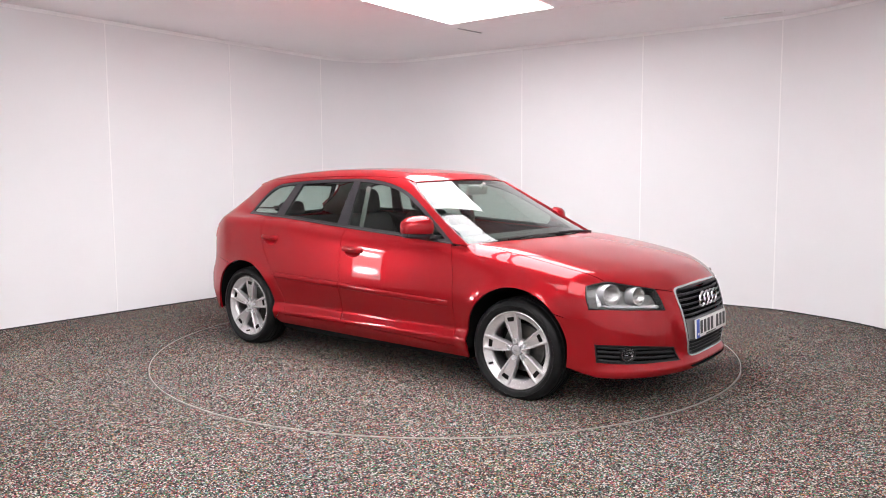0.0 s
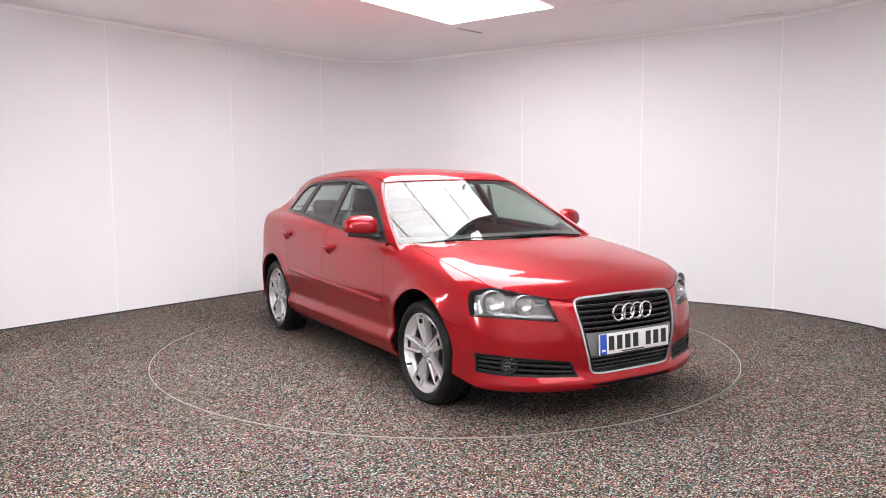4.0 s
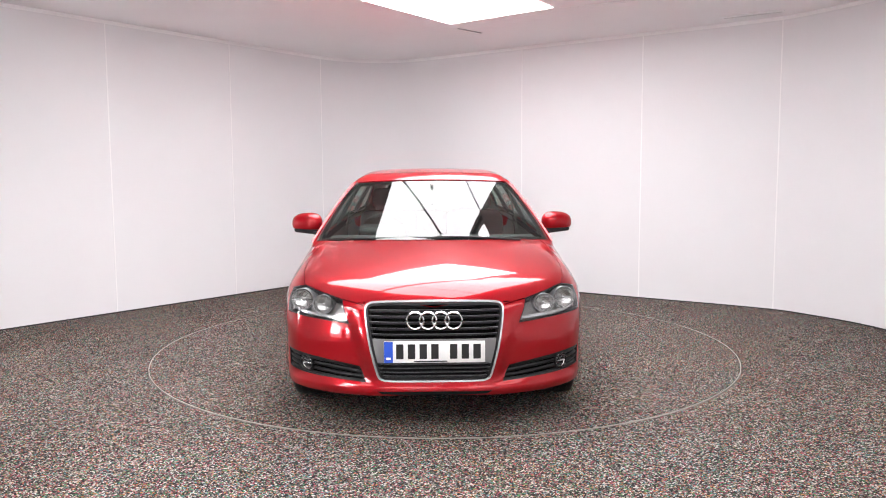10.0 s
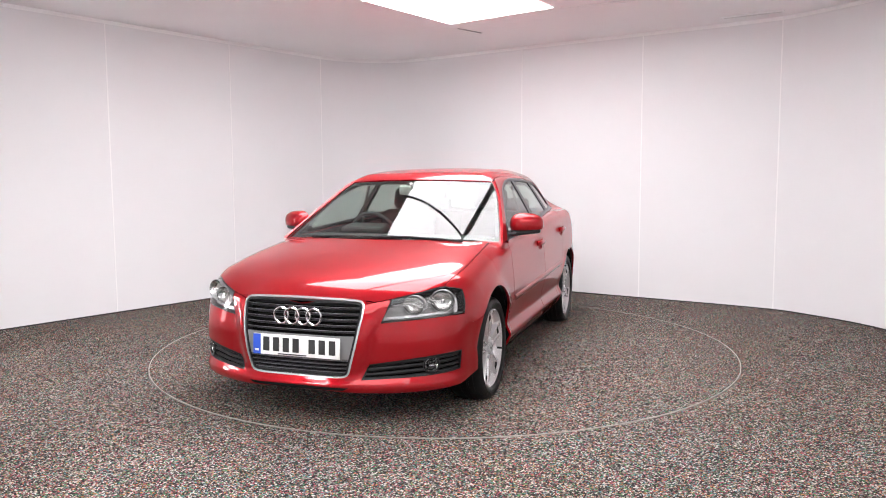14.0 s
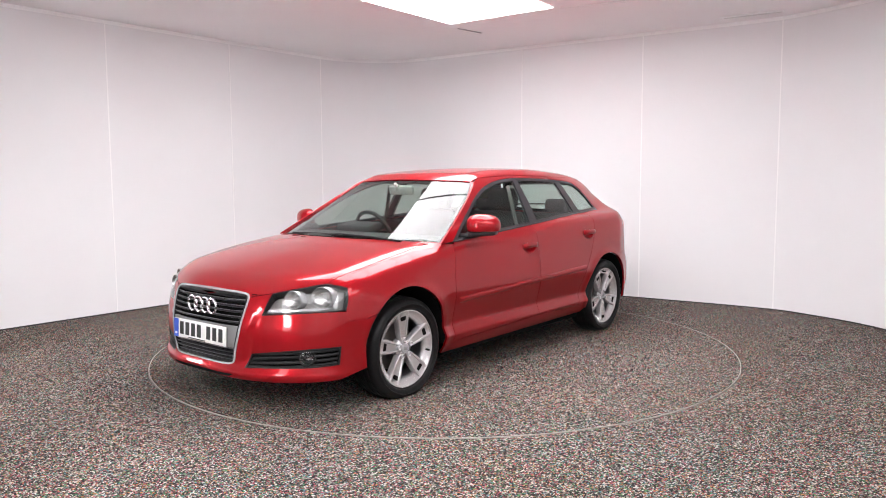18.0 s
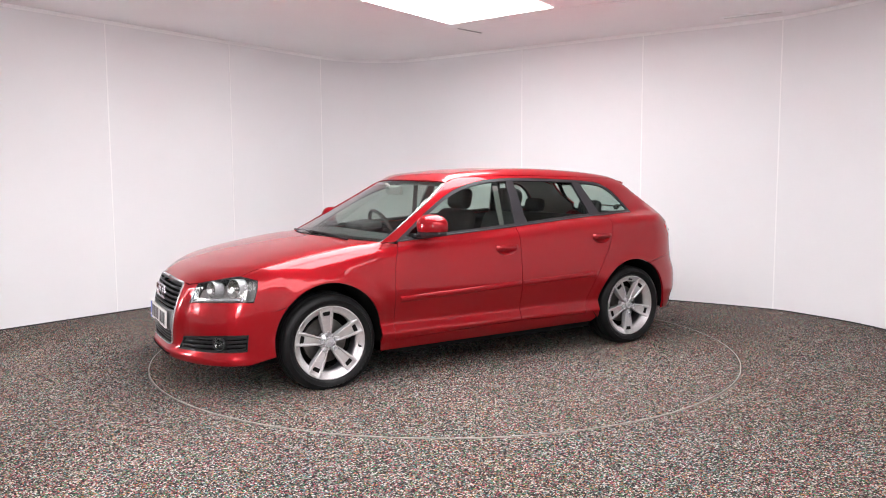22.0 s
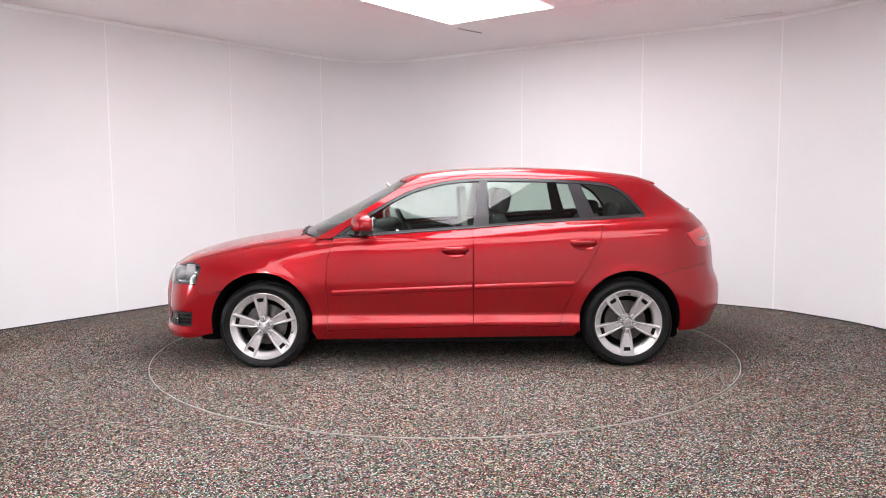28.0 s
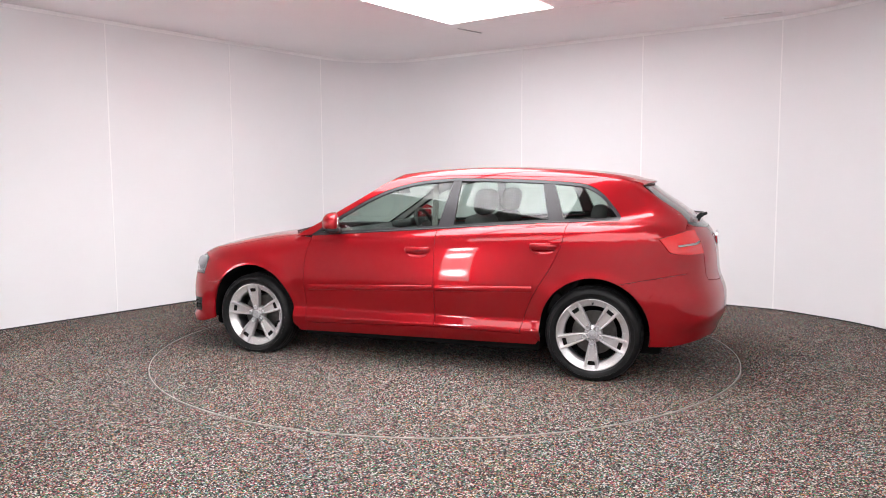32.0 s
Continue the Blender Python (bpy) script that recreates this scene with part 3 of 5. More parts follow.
def skin_mesh(name, bm2d, way, mat, parent, label="", lift=0.0, thick=0.012, mirror=False, own=False):
    """Lay a flat bmesh (u, v in x, y) on the skin, give it thickness and the skin's own normals."""
    bm2d.verts.ensure_lookup_table()
    uv = np.array([(v.co.x, v.co.y) for v in bm2d.verts])
    p = on_skin(uv, way)
    nr = slope(p)
    base = p + nr * lift
    n = len(p)
    tri = [[v.index for v in f.verts] for f in bm2d.faces]
    # faces look along the normals
    votes = 0
    for f in tri[:: max(1, len(tri) // 25)]:
        a, b, c = base[f[0]], base[f[1]], base[f[2]]
        votes += 1 if np.dot(np.cross(b - a, c - a), nr[f[0]]) > 0 else -1
    if votes < 0:
        tri = [f[::-1] for f in tri]
    border = [(e.verts[0].index, e.verts[1].index, e.link_faces[0]) for e in bm2d.edges if len(e.link_faces) == 1]
    rim_ids = sorted({i for a, b, _ in border for i in (a, b)})
    where = {v: n + j for j, v in enumerate(rim_ids)}
    verts = [tuple(v) for v in base] + [tuple(base[v] - nr[v] * thick) for v in rim_ids]
    faces = [tuple(f) for f in tri]
    flat_from = len(faces)
    if thick > 0:
        order = {}
        for f in tri:
            for i in range(len(f)):
                order[(f[i], f[(i + 1) % len(f)])] = True
        for a, b, _ in border:
            if (a, b) not in order:
                a, b = b, a
            faces.append((b, a, where[a], where[b]))
    if mirror:
        verts = [(v[0], -v[1], v[2]) for v in verts]
        faces = [f[::-1] for f in faces]
        nr = nr * np.array((1, -1, 1))
    me = bpy.data.meshes.new(name)
    me.from_pydata(verts, [], faces)
    me.polygons.foreach_set("use_smooth", [True] * len(me.polygons))
    me.update()
    normals = []
    if own:
        me.materials.append(mat)
        bm2d.free()
        ob = new(name, me)
        ob.parent = parent
        if label:
            tagged(ob, label)
        return ob
    for k, poly in enumerate(me.polygons):
        for vi in poly.vertices:
            if k < flat_from:
                normals.append(tuple(nr[vi]))
            else:
                normals.append(tuple(poly.normal))
    me.normals_split_custom_set(normals)
    me.materials.append(mat)
    bm2d.free()
    ob = new(name, me)
    ob.parent = parent
    if label:
        tagged(ob, label)
    return ob


def flat_fill(outline, step=0.04, gap=0.03):
    steps = step if isinstance(step, tuple) else (step, step)
    b = bmesh.new()
    vs = [b.verts.new((q[0], q[1], 0)) for q in dense(outline, gap)]
    f = b.faces.new(vs)
    f.normal_update()
    bmesh.ops.triangulate(b, faces=[f])
    for ax in (0, 1):
        c = [v.co[ax] for v in b.verts]
        step = steps[ax]
        x = math.floor(min(c) / step) * step + step
        while x < max(c) - 1e-4:
            no, co = [0, 0, 0], [0, 0, 0]
            no[ax], co[ax] = 1, x
            bmesh.ops.bisect_plane(b, geom=b.verts[:] + b.edges[:] + b.faces[:], dist=1e-5, plane_co=co, plane_no=no)
            x += step
    b.verts.index_update()
    return b


def centred(o):
    """Halves that meet at the middle of the car touch there."""
    return [(0.0 if abs(u) < 0.004 else u, v) for u, v in o]


def panel(name, outline, way, mat, parent, label="", step=0.04, lift=0.0, thick=0.012, gap=0.002, mirror=False):
    o = inset(outline, gap) if gap else outline
    if way in CYL:
        o = centred(o)
    return skin_mesh(name, flat_fill(o, step), way, mat, parent, label, lift, thick, mirror)


def ring(name, outline, width, way, mat, parent, label="", lift=0.002, thick=0.008, mirror=False, fine=0.02):
    o = dense(outline, fine)
    i = inset(o, width)
    b = bmesh.new()
    a = [b.verts.new((q[0], q[1], 0)) for q in o]
    c = [b.verts.new((q[0], q[1], 0)) for q in i]
    k = len(o)
    for j in range(k):
        b.faces.new((a[j], a[(j + 1) % k], c[(j + 1) % k], c[j]))
    b.verts.index_update()
    return skin_mesh(name, b, way, mat, parent, label, lift, thick, mirror)


def band(name, line, width, way, mat, parent, label="", lift=0.003, thick=0.006, mirror=False):
    """A strip of that width along an open line of a view."""
    l = [np.array(q, float) for q in dense(line, 0.025, False)]
    b = bmesh.new()
    rows, lifts = [], []
    cols = ((-1, 0.0), (-0.85, 0.72), (-0.4, 1.0), (0.4, 1.0), (0.85, 0.72), (1, 0.0))
    for j, q in enumerate(l):
        d = l[min(j + 1, len(l) - 1)] - l[max(j - 1, 0)]
        d = d / np.linalg.norm(d)
        nrm = np.array((-d[1], d[0])) * width / 2
        rows.append([b.verts.new((*(q + nrm * c), 0)) for c, _ in cols])
        lifts += [lift * f + (0 if thick <= 0 else (f - 1) * thick) for _, f in cols]
    for j in range(len(rows) - 1):
        for c in range(len(cols) - 1):
            b.faces.new((rows[j][c], rows[j + 1][c], rows[j + 1][c + 1], rows[j][c + 1]))
    b.verts.index_update()
    return skin_mesh(name, b, way, mat, parent, label, np.array(lifts)[:, None], 0.0, mirror, True)


# ---- the car ----
car = new("car")
tagged(car, "glossy red five-door hatchback with silver five-spoke alloy wheels on the turntable", "car")


def arc(cx, cz, r, a0, a1, n=20):
    return [(cx + r * math.cos(radians(a0 + (a1 - a0) * i / n)), cz + r * math.sin(radians(a0 + (a1 - a0) * i / n))) for i in range(n + 1)]


R_ARCH, ARCH_Z = 0.355, 0.322
BELT = [(0.80, 0.908), (0.55, 0.926), (0.15, 0.952), (-0.28, 0.980), (-0.83, 1.016), (-1.43, 1.042)]
DLO_TOP = [(0.80, 0.908), (0.60, 1.042), (0.36, 1.186), (0.195, 1.256), (-0.01, 1.303), (-0.23, 1.322), (-0.31, 1.323), (-0.61, 1.318), (-0.94, 1.303),
           (-1.10, 1.290), (-1.20, 1.272), (-1.30, 1.215), (-1.385, 1.125), (-1.43, 1.066)]
belt_line = curve(BELT)
dlo = curve(DLO_TOP, 6) + [(-1.43, 1.045)] + belt_line[::-1][1:-1]

# edge between roof and the sides, and between screen and pillar, as lines of space
roof_corner = shift([(0.560, 1.295)], "front", "top")[0]
roof_x = [roof_corner[0], 0.0, -0.4, -0.8, -1.2, -1.5]
roof_y = [roof_corner[1], 0.557, 0.550, 0.538, 0.508, 0.46]
roof_edge3 = on_skin(curve(list(zip(roof_x, roof_y)), 6), "top")
screen_edge = curve([(0.757, 0.905), (0.735, 0.96), (0.665, 1.112), (0.608, 1.23), (0.560, 1.295)], 5)
screen_edge3 = on_skin(screen_edge, "front")
screen_head = [(0.560 * k, 1.295 + 0.016 * (1 - k * k)) for k in (0.8, 0.6, 0.4, 0.2, 0, -0.2, -0.4, -0.6, -0.8)]


def nose_view(points):
    return [tuple(q) for q in to_view(points, "nose")]


def tail_view(points):
    return [tuple(q) for q in to_view(points, "tail")]


def build_upper():
    left = [(p[0], p[1]) for p in roof_edge3]
    head_top = shift(screen_head, "front", "top")
    roof = left + [(-1.52, 0.25), (-1.525, 0), (-1.52, -0.25)] + [(x, -y) for x, y in left[::-1]] + [(x - 0.004, y) for x, y in head_top[::-1]]
    panel("roof", roof, "top", M_PAINT, car, "", 0.06)
    outer, front = [], []
    for x, y, z in screen_edge3:
        wide = float(GLASS_Y(x)) - 0.50 * (max(z, 0.90) - 0.95) - 0.25 * max(z - 0.95, 0) ** 2
        outer.append((max(wide - 0.003, y + 0.003), z))
        front.append((y + 0.5 * (outer[-1][0] - y) * min(1.0, (1.295 - z) / 0.12), z))
    # the front faces of the screen pillars
    for sgn in (1, -1):
        strip = [(sgn * y, z) for y, z in front + outer[::-1]]
        panel("pillar_face", strip, "front", M_PAINT, car, "red front face of the windscreen pillar", 0.04, 0.0, 0.010, 0.0)
    screen = front + screen_head + [(-y, z) for y, z in front[::-1]]
    foot = [(0.62, 0.919), (0.4, 0.924), (0.2, 0.927)]
    screen += [(-y, z) for y, z in foot] + [(0.0, 0.928)] + foot[::-1]
    w = panel("windscreen", screen, "front", M_GLASS, car, "clear raked windscreen", 0.06, -0.004, 0.004, 0.003)
    w.visible_shadow = False
    ring("screen_band", screen, 0.020, "front", M_DARK, w, "black windscreen edge", -0.0105, 0.002)
    band("screen_trim", front, 0.005, "front", M_SATIN, w, "black trim beside the windscreen", 0.001, 0.0)
    band("screen_trim", [(-y, z) for y, z in front], 0.005, "front", M_SATIN, w, "black trim beside the windscreen", 0.001, 0.0)
    # one sheet each side: front pillar, roof rail and rear quarter
    for mir in (False, True):
        up = [(p[0], p[2]) for p in screen_edge3] + [(p[0], p[2]) for p in roof_edge3]
        top_dlo = curve(DLO_TOP, 6)
        outline = up + [(-1.53, 1.282), (-1.60, 1.225), (-1.651, 1.187), (-1.735, 1.13), (-1.80, 1.085), (-1.845, 1.035), (-1.835, 0.976), (-1.76, 0.957), (-1.683, 0.934), (-1.75, 0.845),
                        (-1.80, 0.834), (-1.86, 0.829), (-1.86, 0.712), (-1.753, 0.699), (-1.603, 0.675), (-1.452, 0.645)] + \
            arc(-AXLE, ARCH_Z, R_ARCH, 115, -10, 22) + [(-0.935, 0.235), (-0.87, 0.298), (-0.80, 0.285)] + REAR_EDGE[::-1][1:] + \
            belt_between(-1.10, -1.42)[1:] + [(-1.43, 1.046)] + top_dlo[::-1]
        FORM["screen"] = False
        panel("body_side", outline, "side", M_PAINT, car, "", (0.045, 0.0155), 0.0, 0.012, 0.0012, mir)
        panel("pillar_trim", outline, "side", M_HEADLINER, car, "pale grey inner pillar lining", 0.08, -0.024, 0.002, 0.004, mir)
        FORM["screen"] = True


REAR_EDGE = curve([(-1.10, 1.022), (-1.085, 0.93), (-1.065, 0.86), (-1.006, 0.733), (-0.909, 0.575), (-0.845, 0.44), (-0.80, 0.30)], 6)


def build_sides():
    for mir in (False, True):
        # front wing
        wing_back = curve([(0.79, 0.893), (0.815, 0.80), (0.83, 0.72), (0.834, 0.52), (0.831, 0.235)], 6)
        fa = [q for q in arc(AXLE, ARCH_Z, R_ARCH, 190, 40, 26)]
        wing = wing_back + [(0.93, 0.235)] + fa + [(1.64, 0.527), (1.70, 0.527), (1.738, 0.535), (1.752, 0.555), (1.755, 0.59), (1.735, 0.65), (1.722, 0.714), (1.76, 0.726)] + \
            [tuple(q) for q in hood_side_line()]
        panel("front_wing", wing, "side", M_PAINT, car, "", (0.045, 0.0155), 0, 0.014, 0.0012, mir)
        # doors
        b_x = -0.190
        fd = [(b_x, 0.2955), (0.832, 0.262)] + wing_back[::-1][3:] + belt_between(0.785, b_x)
        door = door_panel("front_door", fd, -0.065, 0.818, mir)
        rd = [(-0.80, 0.285), (b_x, 0.2955)] + belt_between(b_x, -1.10) + REAR_EDGE
        rdoor = door_panel("rear_door", rd, -0.957, 0.864, mir)
        # sill below the doors
        sill = [(0.93, 0.235), (0.831, 0.258), (b_x, 0.291), (-0.80, 0.281), (-0.87, 0.30), (-0.925, 0.24), (-0.90, 0.205), (0.91, 0.185)]
        panel("sill", sill, "side", M_PAINT, car, "", 0.04, -0.003, 0.012, 0.0015, mir)
        # rub strips
        band("rub_strip", [(0.795, 0.529), (0.3, 0.547), (b_x + 0.012, 0.5655)], 0.040, "side", M_PAINT, door, "red rubbing strip", 0.010, 0.0, mir)
        band("rub_strip", [(b_x - 0.012, 0.566), (-0.5, 0.576), (-0.885, 0.588)], 0.040, "side", M_PAINT, rdoor, "red rubbing strip", 0.010, 0.0, mir)
        if mir:
            flap = [(-1.54 + 0.085 * math.copysign(abs(math.cos(a)) ** 0.6, math.cos(a)), 0.845 + 0.08 * math.copysign(abs(math.sin(a)) ** 0.6, math.sin(a))) for a in np.linspace(0, 2 * math.pi, 33)[:-1]]
            panel("fuel_flap", flap, "side", M_PAINT, car, "red fuel flap", 0.05, 0.0014, 0.003, 0, mir)
        # handles
        for d, x, z in ((door, -0.065, 0.818), (rdoor, -0.957, 0.864)):
            handle(d, x, z, mir)
        # side glass, its black surround and the pillars between
        ring("window_surround", dlo, 0.020, "side", M_SATIN, car, "black window surround", -0.002, 0.012, mir, 0.03)
        for nm, o, par, lab in side_panes():
            g = panel(nm, o, "side", M_SIDEGLASS, par if par else (door if nm == "front_window" else rdoor), lab, 0.08, -0.010, 0.004, 0.0, mir)
            g.visible_shadow = False
        bp = [(-0.188, 0.968), (-0.305, 0.974), (-0.305, 1.322), (-0.245, 1.322)]
        panel("centre_pillar", bp, "side", M_SATIN, car, "satin black door pillar", 0.05, -0.004, 0.02, 0.001, mir)
        cp = [(-0.965, 1.018), (-1.075, 1.024), (-0.970, 1.300), (-0.885, 1.305)]
        panel("rear_pillar", cp, "side", M_SATIN, car, "black pillar behind the rear door", 0.05, -0.005, 0.02, 0.001, mir)
        band("belt_trim", belt_between(0.77, -1.42), 0.012, "side", M_SATIN, car, "black seal under the side glass", 0.003, 0.008, mir)


def hood_side_line():
    """The shut line between bonnet and wing as the side sees it, from the lamp to the screen."""
    return [(q[0], q[1]) for q in to_view(bonnet_edge3, "side")]


def belt_between(x0, x1):
    z = spline(BELT)
    return [(x, float(z(x))) for x in np.linspace(x0, x1, 12)]


def side_panes():
    top = spline([(x, z) for x, z in DLO_TOP])
    low = spline(BELT)
    def t(x):
        return float(top(x)) - 0.012
    def l(x):
        return float(low(x)) + 0.004
    f = [(x, l(x)) for x in np.linspace(0.74, -0.19, 10)] + [(x, t(x)) for x in np.linspace(-0.25, 0.70, 18)]
    r = [(x, l(x)) for x in np.linspace(-0.30, -0.97, 8)] + [(x, t(x)) for x in np.linspace(-0.89, -0.30, 8)]
    q = [(x, l(x)) for x in np.linspace(-1.07, -1.41, 6)] + [(-1.42, 1.07), (-1.375, 1.12), (-1.29, 1.208), (-1.20, 1.258)] + [(x, t(x)) for x in np.linspace(-1.15, -0.96, 5)]
    return [("front_window", f, None, "tinted front door glass"), ("rear_window", r, None, "tinted rear door glass"), ("quarter_window", q, car, "small fixed quarter glass")]


def grip_outline(x, z):
    return [(x + 0.078 * math.cos(a), z - 0.010 + 0.036 * math.sin(a)) for a in np.linspace(0, 2 * math.pi, 21)[:-1]]


def door_panel(name, outline, x, z, mir):
    """A door skin with a hole where its grip is sunk in."""
    b = flat_fill(inset(outline, 0.0022), (0.045, 0.0155))
    cut_hole(b, grip_outline(x, z))
    return skin_mesh(name, b, "side", M_PAINT, car, "", 0.0, 0.014, mir)


def handle(parent, x, z, mir):
    y = float(on_skin([(x, z)], "side")[0, 1])
    s = -1 if mir else 1
    bm = None
    z = z + 0.008
    pts = [(x + 0.085, y + 0.0, z), (x + 0.065, y + 0.018, z + 0.002), (x, y + 0.024, z + 0.003), (x - 0.065, y + 0.020, z + 0.003), (x - 0.085, y + 0.0, z + 0.001)]
    l = curve(pts, 4)
    bm = bm_tube([(a, b * s, c) for a, b, c in l], 0.013, 10)
    for v in bm.verts:
        v.co.z = z + (v.co.z - z) * 1.5
    ob = part("door_handle", bm, M_PAINT, parent, "red bow-shaped handle")
    b = flat_fill(grip_outline(x, z - 0.008), 0.015, 0.012)
    deep = [1 - ((v.co.x - x) / 0.078) ** 2 - ((v.co.y - z + 0.018) / 0.036) ** 2 for v in b.verts]
    lifts = np.array([-0.0005 - 0.023 * math.sqrt(max(d, 0)) for d in deep])[:, None]
    skin_mesh("handle_recess", b, "side", M_PAINT, parent, "sunken red grip bowl", lifts, 0.0, mir, True)


# bonnet: its edge as the top view sees it
bonnet_top = curve([(0.93, 0.722), (1.08, 0.734), (1.236, 0.742), (1.478, 0.750), (1.65, 0.742), (1.80, 0.716)], 6)[:-1] + \
    curve([(1.80, 0.716), (1.90, 0.622), (2.0, 0.485), (2.062, 0.365)], 4)
bonnet_edge3 = on_skin(bonnet_top, "top")
bonnet_edge3 = bonnet_edge3[bonnet_edge3[:, 0] < 1.801][::-1]


def build_front():
    left = bonnet_top
    nose_edge = [(2.078, 0.25), (2.086, 0.12), (2.088, 0.0), (2.086, -0.12), (2.078, -0.25)]
    back = [(0.99, -0.62), (1.068, -0.4), (1.115, -0.2), (1.13, 0), (1.115, 0.2), (1.068, 0.4), (0.99, 0.62)]
    outline = left + nose_edge + [(x, -y) for x, y in left[::-1]] + back
    panel("bonnet", outline, "top", M_PAINT, car, "", 0.04, 0, 0.014, 0.0014)
    cowl = [(1.14, 0), (1.125, 0.2), (1.078, 0.4), (1.0, 0.62), (0.935, 0.72), (0.85, 0.74), (0.95, 0.55), (1.02, 0.25), (1.04, 0)]
    cowl = cowl + [(x, -y) for x, y in cowl[::-1][1:-1]]
    panel("cowl", cowl, "top", M_BLACK, car, "black plastic scuttle below the windscreen", 0.03, -0.028, 0.01, 0.0)
    # bumper, in the view round the nose
    hood_front = shift([q for q in bonnet_top if 0.36 < q[1] < 0.486], "top", "nose")
    arch = shift(arc(AXLE, ARCH_Z, R_ARCH, 39, -12, 10), "side", "nose")
    seam = shift([(1.752, 0.585), (1.750, 0.555), (1.738, 0.537), (1.70, 0.529), (1.64, 0.529)], "side", "nose")
    foot = [(1.02, 0.205), (0.8, 0.198), (0.6, 0.193), (0.4, 0.196), (0.2, 0.206), (0.0, 0.208)]
    cut = sorted_grille(shift(GRILLE, "front", "nose"))
    lamp_low = [LAMP_TOP[0]] + LAMP_LOW[::-1]
    outline = [(0.0, nose_top_z())] + shift([(2.086, 0.12), (2.078, 0.25)], "top", "nose") + hood_front[::-1] + lamp_low + seam + arch + foot + cut
    intake_o = INTAKE
    for mir in (False, True):
        bmf = flat_fill(centred(inset(outline, 0.0012)), 0.035)
        cut_hole(bmf, intake_o)
        skin_mesh("front_bumper", bmf, "nose", M_PAINT, car, "", 0.0, 0.014, mir)
        # air intake with slats and a round lamp
        intake = panel("air_intake", intake_o, "nose", M_DARK, car, "black lower air intake", 0.04, -0.04, 0.004, 0, mir)
        ring("intake_frame", intake_o, 0.008, "nose", M_BLACK, intake, "", -0.002, 0.035, mir)
        lo_in, hi_in, lo_out, hi_out = (np.array(INTAKE[i]) for i in (0, 1, 5, 4))
        for k in (0.14, 0.36, 0.60, 0.84):
            a, b = lo_in + (hi_in - lo_in) * k, lo_out + (hi_out - lo_out) * k
            line = [tuple(a + (b - a) * (0.02 + 0.96 * j / 10) + np.array((0, 0.016 * math.sin(math.pi * j / 10) * (k - 0.5)))) for j in range(11)]
            band("slat", line, 0.018, "nose", M_BLACK, intake, "", -0.008, 0.02, mir)
        fog_lamp(intake, mir)
    # slot under the grille: its shade is a flat black sheet on the skin
    chin = [(-0.30, 0.226), (-0.27, 0.212), (0.0, 0.209), (0.27, 0.212), (0.30, 0.226), (0.0, 0.228)]
    panel("chin_slot_shade", chin, "front", M_DARK, car, "flat black sheet painting the shade of the slot in the bumper's chin", 0.05, 0.0015, 0.001, 0)


def sorted_grille(g):
    """The left half of the grille's outline from its foot up to its head."""
    h = [q for q in g if q[0] > 1e-4]
    lo = min(q[1] for q in g)
    hi = max(q[1] for q in g)
    h.sort(key=lambda q: math.atan2(q[1] - (lo + hi) / 2, q[0]))
    return [(0.0, lo)] + h + [(0.0, hi)]


def nose_top_z():
    return float(on_skin([(2.098, 0.0)], "top")[0, 2])


def cut_hole(b, outline):
    """Take an outline's inside out of a flat mesh, whose edges are first cut along it."""
    k = len(outline)
    sgn = 1 if area(outline) > 0 else -1
    for i in range(k):
        a, d = np.array(outline[i]), np.array(outline[(i + 1) % k])
        t = d - a
        nrm = sgn * np.array((-t[1], t[0]))
        geom = [f for f in b.faces]
        lo, hi = np.min(outline, axis=0) - 0.05, np.max(outline, axis=0) + 0.05
        near = [f for f in geom if lo[0] < f.calc_center_median().x < hi[0] and lo[1] < f.calc_center_median().y < hi[1]]
        es = {e for f in near for e in f.edges}
        vs = {v for f in near for v in f.verts}
        bmesh.ops.bisect_plane(b, geom=list(vs) + list(es) + near, dist=1e-6, plane_co=(*a, 0), plane_no=(*nrm, 0))
    kill = []
    for f in b.faces:
        m = f.calc_center_median()
        if all(sgn * ((outline[(i + 1) % k][0] - outline[i][0]) * (m.y - outline[i][1]) - (outline[(i + 1) % k][1] - outline[i][1]) * (m.x - outline[i][0])) > -1e-9 for i in range(k)):
            kill.append(f)
    bmesh.ops.delete(b, geom=kill, context="FACES")
    b.verts.index_update()


LAMP_TOP = shift([q for q in bonnet_top if 1.80 <= q[0] <= 2.0][::-1], "top", "nose") + shift([(1.76, 0.726), (1.722, 0.714)], "side", "nose")
LAMP_OUT = shift([(1.735, 0.65), (1.755, 0.590)], "side", "nose")
LAMP_LOW = nose_view([(1.84, 0.765, 0.587), (1.91, 0.706, 0.584), (1.99, 0.60, 0.576), (2.066, 0.455, 0.562), (2.035, 0.468, 0.62)])
HEAD_LAMP = LAMP_TOP + LAMP_OUT + LAMP_LOW
INTAKE = nose_view([(2.121, 0.358, 0.262), (2.10, 0.40, 0.345), (2.009, 0.615, 0.376), (1.914, 0.734, 0.390), (1.79, 0.812, 0.393), (1.80, 0.806, 0.285), (1.932, 0.707, 0.279), (2.037, 0.555, 0.268)])
GRILLE = curve([(0.0, 0.687), (0.20, 0.684), (0.32, 0.678), (0.352, 0.666), (0.362, 0.64), (0.352, 0.55), (0.332, 0.44), (0.300, 0.318), (0.286, 0.288), (0.25, 0.276), (0.12, 0.274), (0.0, 0.274)], 3)
GRILLE = GRILLE + [(-y, z) for y, z in GRILLE[::-1][1:-1]]


